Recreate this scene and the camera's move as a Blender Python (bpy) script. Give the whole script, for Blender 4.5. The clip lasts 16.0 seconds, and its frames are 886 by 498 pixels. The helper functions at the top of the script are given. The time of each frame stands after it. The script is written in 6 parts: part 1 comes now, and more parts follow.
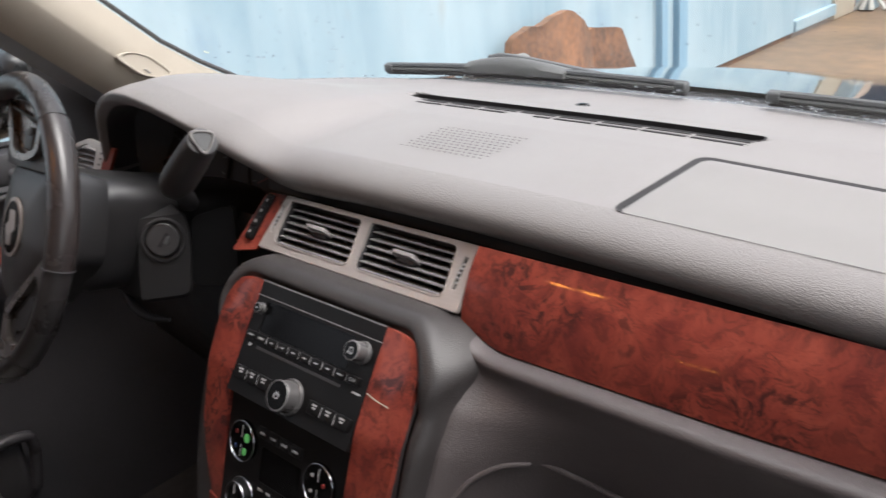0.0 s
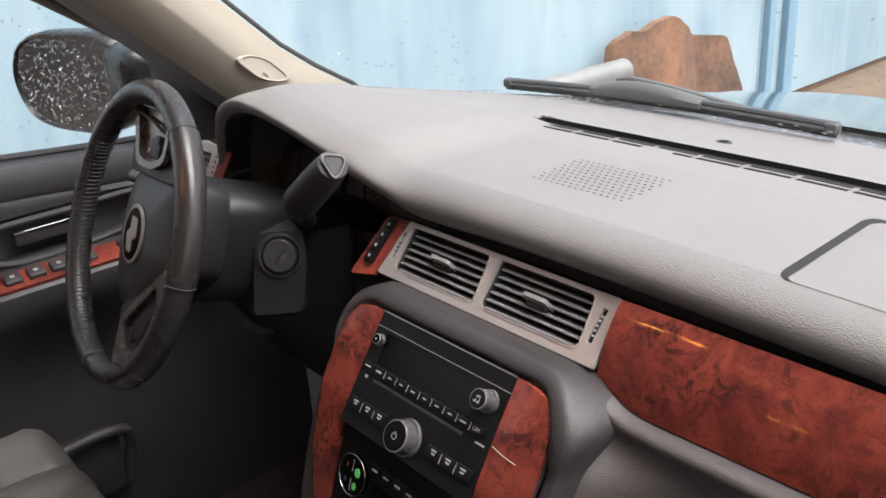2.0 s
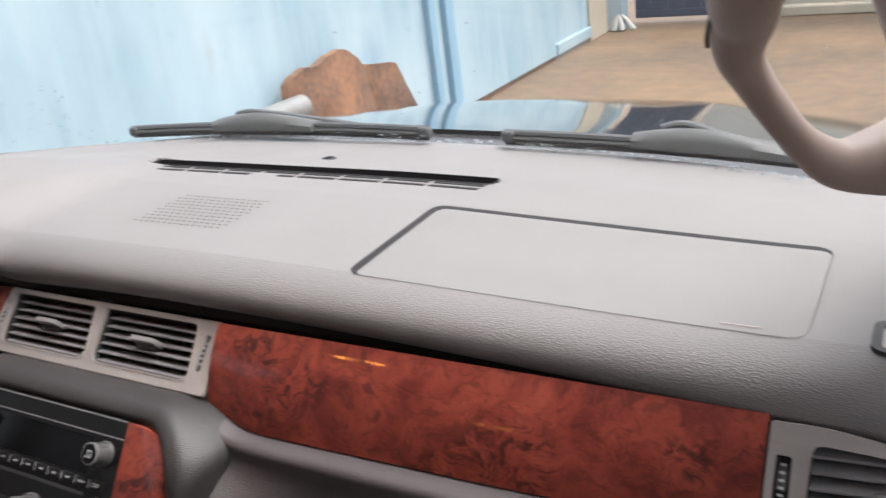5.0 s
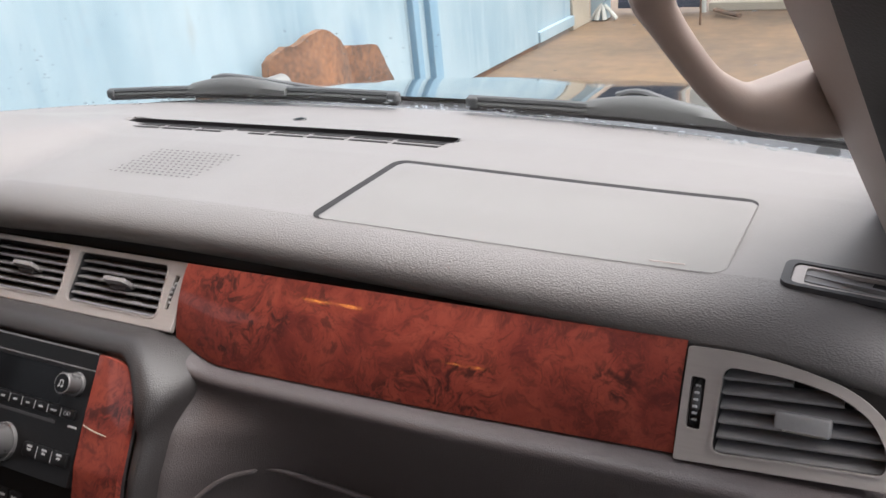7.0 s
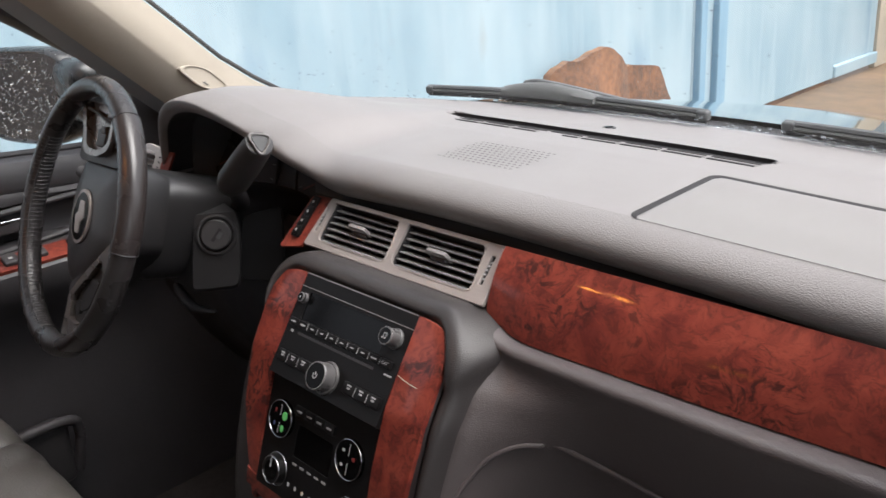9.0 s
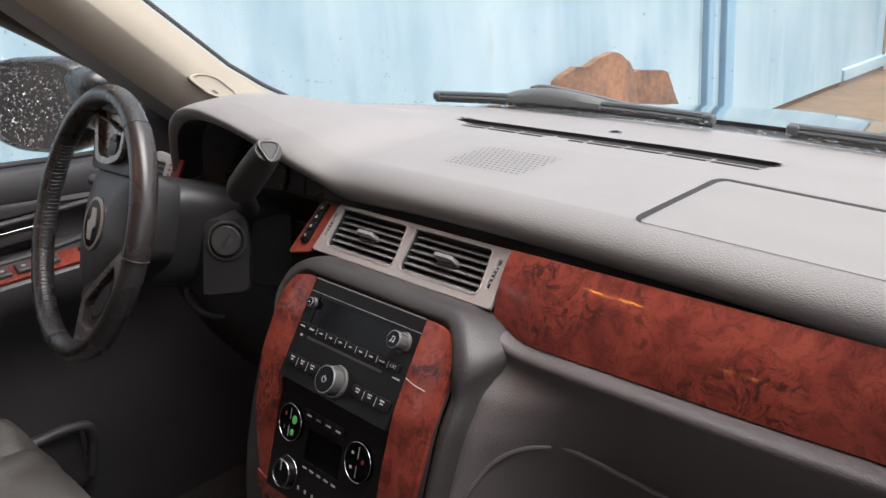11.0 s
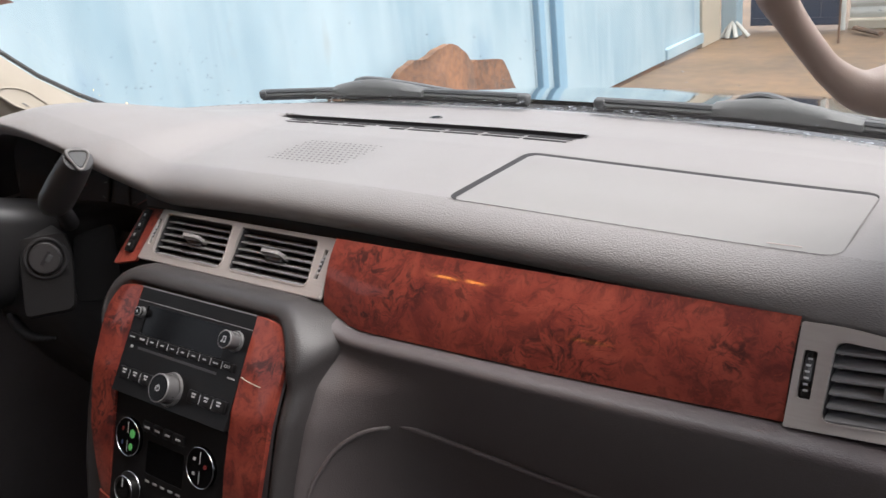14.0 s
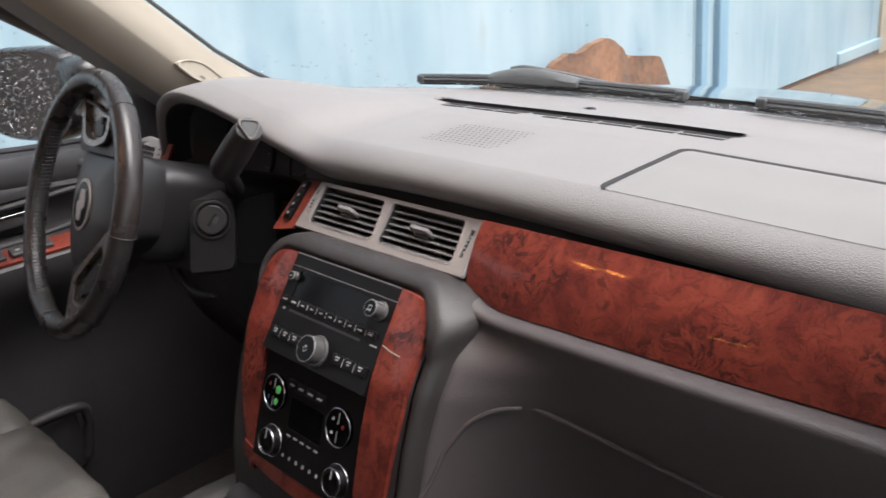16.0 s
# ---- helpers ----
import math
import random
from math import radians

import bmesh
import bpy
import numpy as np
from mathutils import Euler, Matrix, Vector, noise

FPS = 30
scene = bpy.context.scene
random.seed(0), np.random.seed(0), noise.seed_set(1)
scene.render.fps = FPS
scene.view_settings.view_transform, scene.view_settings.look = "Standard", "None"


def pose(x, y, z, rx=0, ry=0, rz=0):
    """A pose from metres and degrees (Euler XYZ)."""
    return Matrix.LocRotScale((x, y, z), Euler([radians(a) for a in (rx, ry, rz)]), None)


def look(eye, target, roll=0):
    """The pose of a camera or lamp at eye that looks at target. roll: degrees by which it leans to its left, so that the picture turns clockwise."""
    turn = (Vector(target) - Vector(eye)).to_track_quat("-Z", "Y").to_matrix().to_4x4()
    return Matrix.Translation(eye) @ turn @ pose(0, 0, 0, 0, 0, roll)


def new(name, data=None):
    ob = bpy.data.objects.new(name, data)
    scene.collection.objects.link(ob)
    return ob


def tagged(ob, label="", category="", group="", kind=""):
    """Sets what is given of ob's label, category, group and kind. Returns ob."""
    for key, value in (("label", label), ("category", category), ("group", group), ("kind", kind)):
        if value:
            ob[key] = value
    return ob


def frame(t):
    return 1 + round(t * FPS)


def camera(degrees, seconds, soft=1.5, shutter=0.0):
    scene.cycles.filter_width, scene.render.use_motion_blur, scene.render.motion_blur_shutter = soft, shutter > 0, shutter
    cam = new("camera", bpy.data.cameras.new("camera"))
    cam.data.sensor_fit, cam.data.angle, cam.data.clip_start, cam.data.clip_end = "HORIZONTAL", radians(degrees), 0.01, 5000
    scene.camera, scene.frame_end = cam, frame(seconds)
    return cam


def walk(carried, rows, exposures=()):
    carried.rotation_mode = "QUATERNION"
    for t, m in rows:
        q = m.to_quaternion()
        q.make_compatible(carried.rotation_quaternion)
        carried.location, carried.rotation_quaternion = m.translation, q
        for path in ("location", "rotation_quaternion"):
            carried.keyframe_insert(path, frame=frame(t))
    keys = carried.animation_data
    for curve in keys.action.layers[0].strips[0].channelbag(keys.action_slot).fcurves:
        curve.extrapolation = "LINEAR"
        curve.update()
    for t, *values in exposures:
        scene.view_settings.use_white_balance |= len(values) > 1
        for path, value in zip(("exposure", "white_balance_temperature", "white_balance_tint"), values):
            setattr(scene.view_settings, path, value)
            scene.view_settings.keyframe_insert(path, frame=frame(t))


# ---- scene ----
cam = camera(54.2, 16.0, shutter=0.5)
PATH = [
    (0, (0.654, -0.462, 1.528), (-0.657, 0.833, 0.75), -6.0),
    (0.5, (0.635, -0.476, 1.538), (-0.749, 0.747, 0.771), -5.1),
    (1, (0.615, -0.475, 1.535), (-0.795, 0.72, 0.77), -4.3),
    (1.5, (0.586, -0.461, 1.543), (-0.818, 0.725, 0.754), -3.9),
    (2, (0.575, -0.462, 1.56), (-0.849, 0.706, 0.779), -4.2),
    (2.5, (0.571, -0.464, 1.563), (-0.882, 0.697, 0.828), -4.9),
    (3, (0.577, -0.458, 1.563), (-0.875, 0.721, 0.852), -5.9),
    (3.5, (0.598, -0.443, 1.559), (-0.791, 0.81, 0.851), -7.2),
    (4, (0.631, -0.425, 1.551), (-0.614, 0.969, 0.837), -7.6),
    (4.5, (0.663, -0.412, 1.546), (-0.439, 1.089, 0.816), -7.7),
    (5, (0.69, -0.403, 1.541), (-0.28, 1.174, 0.786), -7.4),
    (5.2, (0.695, -0.401, 1.539), (-0.228, 1.199, 0.772), -7.2),
    (7.3, (0.744, -0.461, 1.519), (-0.199, 1.117, 0.732), -5.2),
    (7.5, (0.748, -0.473, 1.516), (-0.283, 1.063, 0.755), -4.7),
    (8, (0.736, -0.496, 1.512), (-0.464, 0.919, 0.764), -4.4),
    (8.5, (0.726, -0.514, 1.524), (-0.59, 0.805, 0.797), -4.6),
    (9, (0.715, -0.524, 1.527), (-0.662, 0.743, 0.823), -4.1),
    (9.2, (0.71, -0.531, 1.53), (-0.672, 0.733, 0.827), -3.9),
    (11.5, (0.733, -0.527, 1.527), (-0.661, 0.733, 0.842), -4.9),
    (12, (0.742, -0.523, 1.526), (-0.622, 0.766, 0.836), -5.3),
    (12.5, (0.744, -0.522, 1.527), (-0.572, 0.809, 0.821), -5.5),
    (13, (0.751, -0.519, 1.526), (-0.531, 0.842, 0.817), -6.0),
    (13.5, (0.754, -0.513, 1.519), (-0.466, 0.898, 0.798), -6.3),
    (14, (0.763, -0.515, 1.518), (-0.396, 0.947, 0.796), -6.5),
    (14.5, (0.763, -0.515, 1.52), (-0.376, 0.96, 0.796), -6.3),
    (15, (0.765, -0.52, 1.521), (-0.431, 0.914, 0.805), -6.0),
    (15.5, (0.76, -0.521, 1.517), (-0.548, 0.816, 0.808), -5.9),
    (16, (0.77, -0.534, 1.516), (-0.624, 0.714, 0.809), -5.5),
]
walk(cam, [(t, look(eye, target, roll)) for t, eye, target, roll in PATH], exposures=[(0.0, 1.54), (0.5, 1.58), (1.0, 1.68), (1.5, 1.62), (2.0, 1.56), (4.0, 1.53), (16.0, 1.54)])

# ---- light ----
world = bpy.data.worlds.new("overcast_sky")
scene.world = world
world.use_nodes = True
wn, wl = world.node_tree.nodes, world.node_tree.links
sky = wn.new("ShaderNodeTexSky")
sky.sky_type, sky.sun_disc = "NISHITA", False
SUN_EL, SUN_ROT = radians(64), radians(64)
sky.sun_elevation, sky.sun_rotation, sky.dust_density, sky.air_density = SUN_EL, SUN_ROT, 4.0, 1.0
pale = wn.new("ShaderNodeHueSaturation")
pale.inputs["Saturation"].default_value = 0.25
wl.new(sky.outputs[0], pale.inputs["Color"])
tint = wn.new("ShaderNodeMixRGB")
tint.blend_type, tint.inputs[0].default_value, tint.inputs[2].default_value = "MULTIPLY", 1.0, (1.02, 0.99, 1.01, 1)
wl.new(pale.outputs[0], tint.inputs[1])
wl.new(tint.outputs[0], wn["Background"].inputs["Color"])
wn["Background"].inputs["Strength"].default_value = 0.15
sun = new("sun", bpy.data.lights.new("sun", "SUN"))
sun.data.energy, sun.data.angle, sun.data.color = 1.32, radians(50), (1.0, 0.965, 0.935)
sun.matrix_world = look((3.5, 1.7, 9.0), (0, 0, 1))


# ---- materials ----
def material(name, base, rough=0.5, metal=0.0, second=None, scale=8.0, amount=0.5, bump=0.0, bump_scale=300.0,
             coat=0.0, spec=0.5, grain="noise", detail=6.0, stretch=(1, 1, 1), rough_var=0.12, crease=(1, 1, 1)):
    """A principled surface with colour variation at two scales and fine relief."""
    m = bpy.data.materials.new(name)
    m.use_nodes = True
    n, l = m.node_tree.nodes, m.node_tree.links
    p = n["Principled BSDF"]
    p.inputs["Metallic"].default_value, p.inputs["Specular IOR Level"].default_value = metal, spec
    p.inputs["Coat Weight"].default_value, p.inputs["Coat Roughness"].default_value = coat, 0.05
    co = n.new("ShaderNodeTexCoord")
    mp = n.new("ShaderNodeMapping")
    mp.inputs["Scale"].default_value = stretch
    l.new(co.outputs["Object"], mp.inputs["Vector"])
    big = n.new("ShaderNodeTexNoise")
    big.inputs["Scale"].default_value, big.inputs["Detail"].default_value = scale, detail
    l.new(mp.outputs[0], big.inputs["Vector"])
    fine = n.new("ShaderNodeTexNoise")
    fine.inputs["Scale"].default_value, fine.inputs["Detail"].default_value = scale * 14, 3.0
    l.new(mp.outputs[0], fine.inputs["Vector"])
    mix = n.new("ShaderNodeMix")
    mix.data_type = "RGBA"
    mix.inputs["A"].default_value = (*base, 1)
    mix.inputs["B"].default_value = (*(second or [c * 0.75 for c in base]), 1)
    add = n.new("ShaderNodeMath")
    add.operation, add.inputs[1].default_value = "MULTIPLY_ADD", 0.4
    l.new(fine.outputs[0], add.inputs[0])
    l.new(big.outputs[0], add.inputs[2])
    ramp = n.new("ShaderNodeMapRange")
    ramp.inputs["From Min"].default_value, ramp.inputs["From Max"].default_value = 0.5, 0.95
    ramp.inputs["To Max"].default_value = amount
    l.new(add.outputs[0], ramp.inputs["Value"])
    l.new(ramp.outputs[0], mix.inputs["Factor"])
    l.new(mix.outputs["Result"], p.inputs["Base Color"])
    rr = n.new("ShaderNodeMapRange")
    rr.inputs["To Min"].default_value, rr.inputs["To Max"].default_value = max(0.02, rough - rough_var), min(1, rough + rough_var)
    l.new(big.outputs[0], rr.inputs["Value"])
    l.new(rr.outputs[0], p.inputs["Roughness"])
    if bump:
        b = n.new("ShaderNodeBump")
        b.inputs["Strength"].default_value, b.inputs["Distance"].default_value = bump, 0.001
        if grain == "leather":
            g = n.new("ShaderNodeTexVoronoi")
            g.feature = "SMOOTH_F1"
        else:
            g = n.new("ShaderNodeTexNoise")
            g.inputs["Detail"].default_value = 4.0
        g.inputs["Scale"].default_value = bump_scale
        cm = n.new("ShaderNodeMapping")
        cm.inputs["Scale"].default_value = crease
        l.new(co.outputs["Object"], cm.inputs["Vector"])
        l.new(cm.outputs[0], g.inputs["Vector"])
        l.new(g.outputs[0], b.inputs["Height"])
        l.new(b.outputs[0], p.inputs["Normal"])
    return m


def burl_material():
    """Polished reddish burl wood under clear lacquer: soft clouds, dark smoky eyes and fine swirls."""
    m = bpy.data.materials.new("burl_wood")
    m.use_nodes = True
    n, l = m.node_tree.nodes, m.node_tree.links
    p = n["Principled BSDF"]
    co = n.new("ShaderNodeTexCoord")

    def clouds(scale, detail, distortion, source):
        t = n.new("ShaderNodeTexNoise")
        t.inputs["Scale"].default_value, t.inputs["Detail"].default_value, t.inputs["Distortion"].default_value = scale, detail, distortion
        l.new(source, t.inputs["Vector"])
        return t

    def ranged(value, a, b, to):
        r = n.new("ShaderNodeMapRange")
        r.interpolation_type = "SMOOTHSTEP"
        r.inputs["From Min"].default_value, r.inputs["From Max"].default_value, r.inputs["To Max"].default_value = a, b, to
        l.new(value, r.inputs["Value"])
        return r.outputs[0]

    def layer(under, colour, factor):
        x = n.new("ShaderNodeMix")
        x.data_type = "RGBA"
        x.inputs["B"].default_value = (*colour, 1)
        l.new(factor, x.inputs["Factor"])
        l.new(under, x.inputs["A"])
        return x.outputs["Result"]
    warp = clouds(18.0, 3.0, 0.6, co.outputs["Object"])
    bent = n.new("ShaderNodeMixRGB")
    bent.blend_type, bent.inputs[0].default_value = "ADD", 0.05
    l.new(co.outputs["Object"], bent.inputs[1])
    l.new(warp.outputs["Color"], bent.inputs[2])
    big = clouds(22.0, 4.0, 0.8, bent.outputs[0])
    ramp = n.new("ShaderNodeValToRGB")
    e = ramp.color_ramp.elements
    e[0].position, e[0].color = 0.34, (0.125, 0.021, 0.016, 1)
    e[1].position, e[1].color = 0.70, (0.265, 0.054, 0.034, 1)
    mid = e.new(0.50)
    mid.color = (0.205, 0.037, 0.024, 1)
    l.new(big.outputs[0], ramp.inputs[0])
    def math_node(op, a, b):
        x = n.new("ShaderNodeMath")
        x.operation = op
        for k, v in enumerate((a, b)):
            if isinstance(v, (int, float)):
                x.inputs[k].default_value = v
            else:
                l.new(v, x.inputs[k])
        return x.outputs[0]
    # eyes come in clusters, with thin growth lines curling round them
    cluster = ranged(clouds(13.0, 2.0, 0.5, co.outputs["Object"]).outputs[0], 0.42, 0.62, 1.0)
    eyes = clouds(74.0, 3.0, 1.2, bent.outputs[0])
    spots = ranged(eyes.outputs[0], 0.47, 0.65, 0.88)
    col = layer(ramp.outputs[0], (0.034, 0.010, 0.009), math_node("MULTIPLY", spots, math_node("MAXIMUM", cluster, 0.42)))
    contour = math_node("PINGPONG", math_node("MULTIPLY", clouds(30.0, 2.0, 1.0, bent.outputs[0]).outputs[0], 16.0), 1.0)
    col = layer(col, (0.050, 0.012, 0.010), math_node("MULTIPLY", ranged(contour, 0.28, 0.0, 0.48), cluster))
    swirl = clouds(95.0, 5.0, 4.5, bent.outputs[0])
    col = layer(col, (0.05, 0.012, 0.010), ranged(swirl.outputs[0], 0.50, 0.74, 0.4))
    col = layer(col, (0.30, 0.060, 0.028), ranged(swirl.outputs[0], 0.44, 0.28, 0.35))
    l.new(col, p.inputs["Base Color"])
    p.inputs["Roughness"].default_value = 0.5
    p.inputs["Specular IOR Level"].default_value = 0.2
    p.inputs["Coat Weight"].default_value, p.inputs["Coat Roughness"].default_value = 0.34, 0.07
    return m


def wall_material(name, base, pale, stain):
    """Sheet steel in faded paint: broad pale patches, fine vertical runs and a few darker stains."""
    m = bpy.data.materials.new(name)
    m.use_nodes = True
    n, l = m.node_tree.nodes, m.node_tree.links
    p = n["Principled BSDF"]
    p.inputs["Roughness"].default_value = 0.55
    co = n.new("ShaderNodeTexCoord")

    def field(scale, stretch, detail, a, b, to):
        mp = n.new("ShaderNodeMapping")
        mp.inputs["Scale"].default_value = stretch
        l.new(co.outputs["Object"], mp.inputs["Vector"])
        t = n.new("ShaderNodeTexNoise")
        t.inputs["Scale"].default_value, t.inputs["Detail"].default_value = scale, detail
        l.new(mp.outputs[0], t.inputs["Vector"])
        r = n.new("ShaderNodeMapRange")
        r.inputs["From Min"].default_value, r.inputs["From Max"].default_value, r.inputs["To Max"].default_value = a, b, to
        l.new(t.outputs[0], r.inputs["Value"])
        return r.outputs[0]

    def layer(under, colour, factor):
        x = n.new("ShaderNodeMix")
        x.data_type = "RGBA"
        x.inputs["B"].default_value = (*colour, 1)
        l.new(factor, x.inputs["Factor"])
        if under is None:
            x.inputs["A"].default_value = (*base, 1)
        else:
            l.new(under, x.inputs["A"])
        return x.outputs["Result"]
    c = layer(None, pale, field(1.3, (1, 1.2, 0.6), 6.0, 0.35, 0.62, 0.95))
    c = layer(c, pale, field(14.0, (1, 1.0, 0.07), 4.0, 0.5, 0.72, 0.55))
    c = layer(c, stain, field(2.6, (1, 1.3, 0.45), 7.0, 0.60, 0.74, 0.6))
    c = layer(c, (0.30, 0.33, 0.33), field(5.0, (1, 1.0, 0.5), 8.0, 0.68, 0.78, 0.5))
    l.new(c, p.inputs["Base Color"])
    b = n.new("ShaderNodeBump")
    b.inputs["Strength"].default_value, b.inputs["Distance"].default_value = 0.2, 0.002
    l.new(field(6.0, (1, 1, 0.5), 5.0, 0.0, 1.0, 1.0), b.inputs["Height"])
    l.new(b.outputs[0], p.inputs["Normal"])
    return m


def glass_material(name, tint=(1, 1, 1), gloss=0.06):
    m = bpy.data.materials.new(name)
    m.use_nodes = True
    n, l = m.node_tree.nodes, m.node_tree.links
    n.remove(n["Principled BSDF"])
    t = n.new("ShaderNodeBsdfTransparent")
    t.inputs["Color"].default_value = (*tint, 1)
    g = n.new("ShaderNodeBsdfGlossy")
    g.inputs["Roughness"].default_value = 0.02
    mix = n.new("ShaderNodeMixShader")
    mix.inputs[0].default_value = gloss
    l.new(t.outputs[0], mix.inputs[1])
    l.new(g.outputs[0], mix.inputs[2])
    l.new(mix.outputs[0], n["Material Output"].inputs["Surface"])
    return m


def glow_material(name, colour, strength):
    m = bpy.data.materials.new(name)
    m.use_nodes = True
    p = m.node_tree.nodes["Principled BSDF"]
    p.inputs["Base Color"].default_value = (*colour, 1)
    p.inputs["Emission Color"].default_value = (*colour, 1)
    p.inputs["Emission Strength"].default_value = strength
    return m


PAD = material("dash_pad", (0.2009, 0.1891, 0.1861), 0.52, second=(0.1758, 0.166, 0.1624), scale=5, bump=0.14, bump_scale=900, grain="leather", crease=(0.5, 1, 1))
ROLL = material("dash_roll", (0.182, 0.170, 0.166), 0.50, second=(0.160, 0.150, 0.146), scale=5, bump=0.5, bump_scale=1150, grain="leather", crease=(0.5, 1, 1))
LID = material("lid_plastic", (0.1934, 0.1843, 0.1792), 0.55, second=(0.1758, 0.1679, 0.1633), scale=6, bump=0.2, bump_scale=900)
LOWER = material("lower_dash", (0.03646, 0.03272, 0.03226), 0.42, second=(0.02711, 0.02431, 0.02431), scale=6, bump=0.4, bump_scale=1000, grain="leather", spec=0.45)
GLOVE = material("glove_box_plastic", (0.086, 0.07311, 0.07311), 0.40, second=(0.0612, 0.05109, 0.05109), scale=5, bump=0.45, bump_scale=1050, grain="leather", spec=0.6)
BLACK = material("black_plastic", (0.03648, 0.03552, 0.03744), 0.5, second=(0.04416, 0.04224, 0.04416), scale=20, bump=0.1, bump_scale=500)
GLOSS = material("gloss_black", (0.0024, 0.0024, 0.0027), 0.2, second=(0.0042, 0.0042, 0.0045), scale=20, rough_var=0.05, spec=0.16)
KNOBSIDE = material("knob_side", (0.115, 0.110, 0.110), 0.30, second=(0.085, 0.082, 0.082), scale=40, metal=0.3)
RADIO = material("radio_black", (0.0055, 0.0053, 0.0055), 0.4, second=(0.009, 0.0085, 0.009), scale=30, bump=0.1, bump_scale=900, spec=0.2)
NICKEL = material("satin_nickel", (0.4094, 0.3713, 0.3468), 0.36, metal=0.4, second=(0.3496, 0.3149, 0.2945), scale=40, bump=0.05, bump_scale=1500, stretch=(1, 12, 12))
CHROME = material("chrome", (0.75, 0.75, 0.76), 0.12, metal=1.0, second=(0.65, 0.65, 0.66), scale=30, rough_var=0.05)
WOOD = burl_material()
WHEEL = material("wheel_leather", (0.02438, 0.02243, 0.02243), 0.28, second=(0.0351, 0.0312, 0.0312), scale=18, bump=0.3, bump_scale=900, grain="leather")
PODBLACK = material("pod_black", (0.01274, 0.01225, 0.01274), 0.38, second=(0.01764, 0.01666, 0.01715), scale=25, bump=0.12, bump_scale=600, grain="leather")
RIMSIDE = material("polished_rim", (0.0306, 0.0252, 0.0243), 0.26, second=(0.0234, 0.0198, 0.0198), scale=14, bump=0.12, bump_scale=900, grain="leather")
SHROUD = material("shroud_plastic", (0.02145, 0.01999, 0.01999), 0.45, second=(0.01657, 0.0156, 0.0156), scale=14, bump=0.12, bump_scale=700, grain="leather")
HUB = material("hub_plastic", (0.04186, 0.04004, 0.04095), 0.45, second=(0.03458, 0.03276, 0.03367), scale=14, bump=0.12, bump_scale=700, grain="leather")
FLANGE = material("pillar_flange", (0.19, 0.198, 0.215), 0.6, second=(0.16, 0.167, 0.18), scale=10, bump=0.15, bump_scale=800)
DARKTRIM = material("dark_satin", (0.24, 0.22, 0.21), 0.28, metal=0.7, second=(0.18, 0.165, 0.16), scale=30)
BEIGE = material("beige_trim", (0.336, 0.3001, 0.2465), 0.75, second=(0.2982, 0.2653, 0.2185), scale=9, bump=0.2, bump_scale=1400)
TAUPE = material("taupe_plastic", (0.42, 0.34, 0.30), 0.5, second=(0.38, 0.31, 0.275), scale=9, bump=0.15, bump_scale=1100)
TAB = material("tab_grey", (0.238, 0.224, 0.217), 0.45, second=(0.189, 0.1785, 0.175), scale=30, bump=0.1, bump_scale=900)
VENT = material("vent_grey", (0.204, 0.1972, 0.1972), 0.34, second=(0.1496, 0.1448, 0.1462), scale=30, bump=0.1, bump_scale=900)
SEAT = material("seat_leather", (0.1237, 0.1162, 0.1065), 0.38, second=(0.075, 0.0705, 0.0645), scale=9, bump=0.4, bump_scale=420, grain="leather")
DOOR = material("door_plastic", (0.06825, 0.06734, 0.07098), 0.45, second=(0.0546, 0.0546, 0.05824), scale=8, bump=0.3, bump_scale=700, grain="leather")
DOORLOW = material("door_panel", (0.055, 0.053, 0.057), 0.5, second=(0.034, 0.033, 0.036), scale=8, bump=0.3, bump_scale=700, grain="leather")
CARPET = material("carpet", (0.048, 0.044, 0.044), 0.95, second=(0.022, 0.020, 0.020), scale=60, bump=0.8, bump_scale=900)
LETTER = material("white_print", (0.40, 0.40, 0.40), 0.5, second=(0.30, 0.30, 0.30), scale=80)
GREEN = glow_material("lit_green", (0.09, 0.36, 0.10), 0.10)
RED = glow_material("lit_red", (0.14, 0.012, 0.010), 0.02)
NEEDLE = material("dull_red_print", (0.09, 0.014, 0.012), 0.6)
DULLPRINT = material("dull_grey_print", (0.09, 0.09, 0.09), 0.6)
BLUE_DOT = material("blue_print", (0.02, 0.04, 0.11), 0.5)
RUBBER = material("wiper_rubber", (0.0715, 0.07425, 0.0759), 0.42, second=(0.05225, 0.0539, 0.055), scale=25, bump=0.2, bump_scale=300)
WIPER = material("wiper_grey", (0.0825, 0.0836, 0.0814), 0.5, second=(0.11, 0.11, 0.1073), scale=40, bump=0.2, bump_scale=400)
PAINT = material("wet_car_paint", (0.028, 0.032, 0.035), 0.12, second=(0.035, 0.04, 0.043), scale=6, coat=1.0, rough_var=0.06)
MIRRORBACK = material("mirror_housing", (0.015, 0.0155, 0.0165), 0.28, second=(0.0225, 0.023, 0.024), scale=40, bump=0.2, bump_scale=500)
WATER = glass_material("water_drop", (0.93, 0.95, 0.96), 0.22)
BEAD = glass_material("mirror_bead", (0.97, 0.98, 1.0), 0.75)
COWL = material("wet_cowl", (0.045, 0.047, 0.05), 0.16, second=(0.07, 0.072, 0.075), scale=30, coat=1.0, bump=0.15, bump_scale=160, rough_var=0.1)
HOLE = material("speaker_hole", (0.055, 0.052, 0.052), 0.7, second=(0.045, 0.042, 0.042), scale=60)
SLATE = material("slate_plastic", (0.085, 0.089, 0.098), 0.6, second=(0.068, 0.071, 0.078), scale=14, bump=0.15, bump_scale=700, grain="leather")
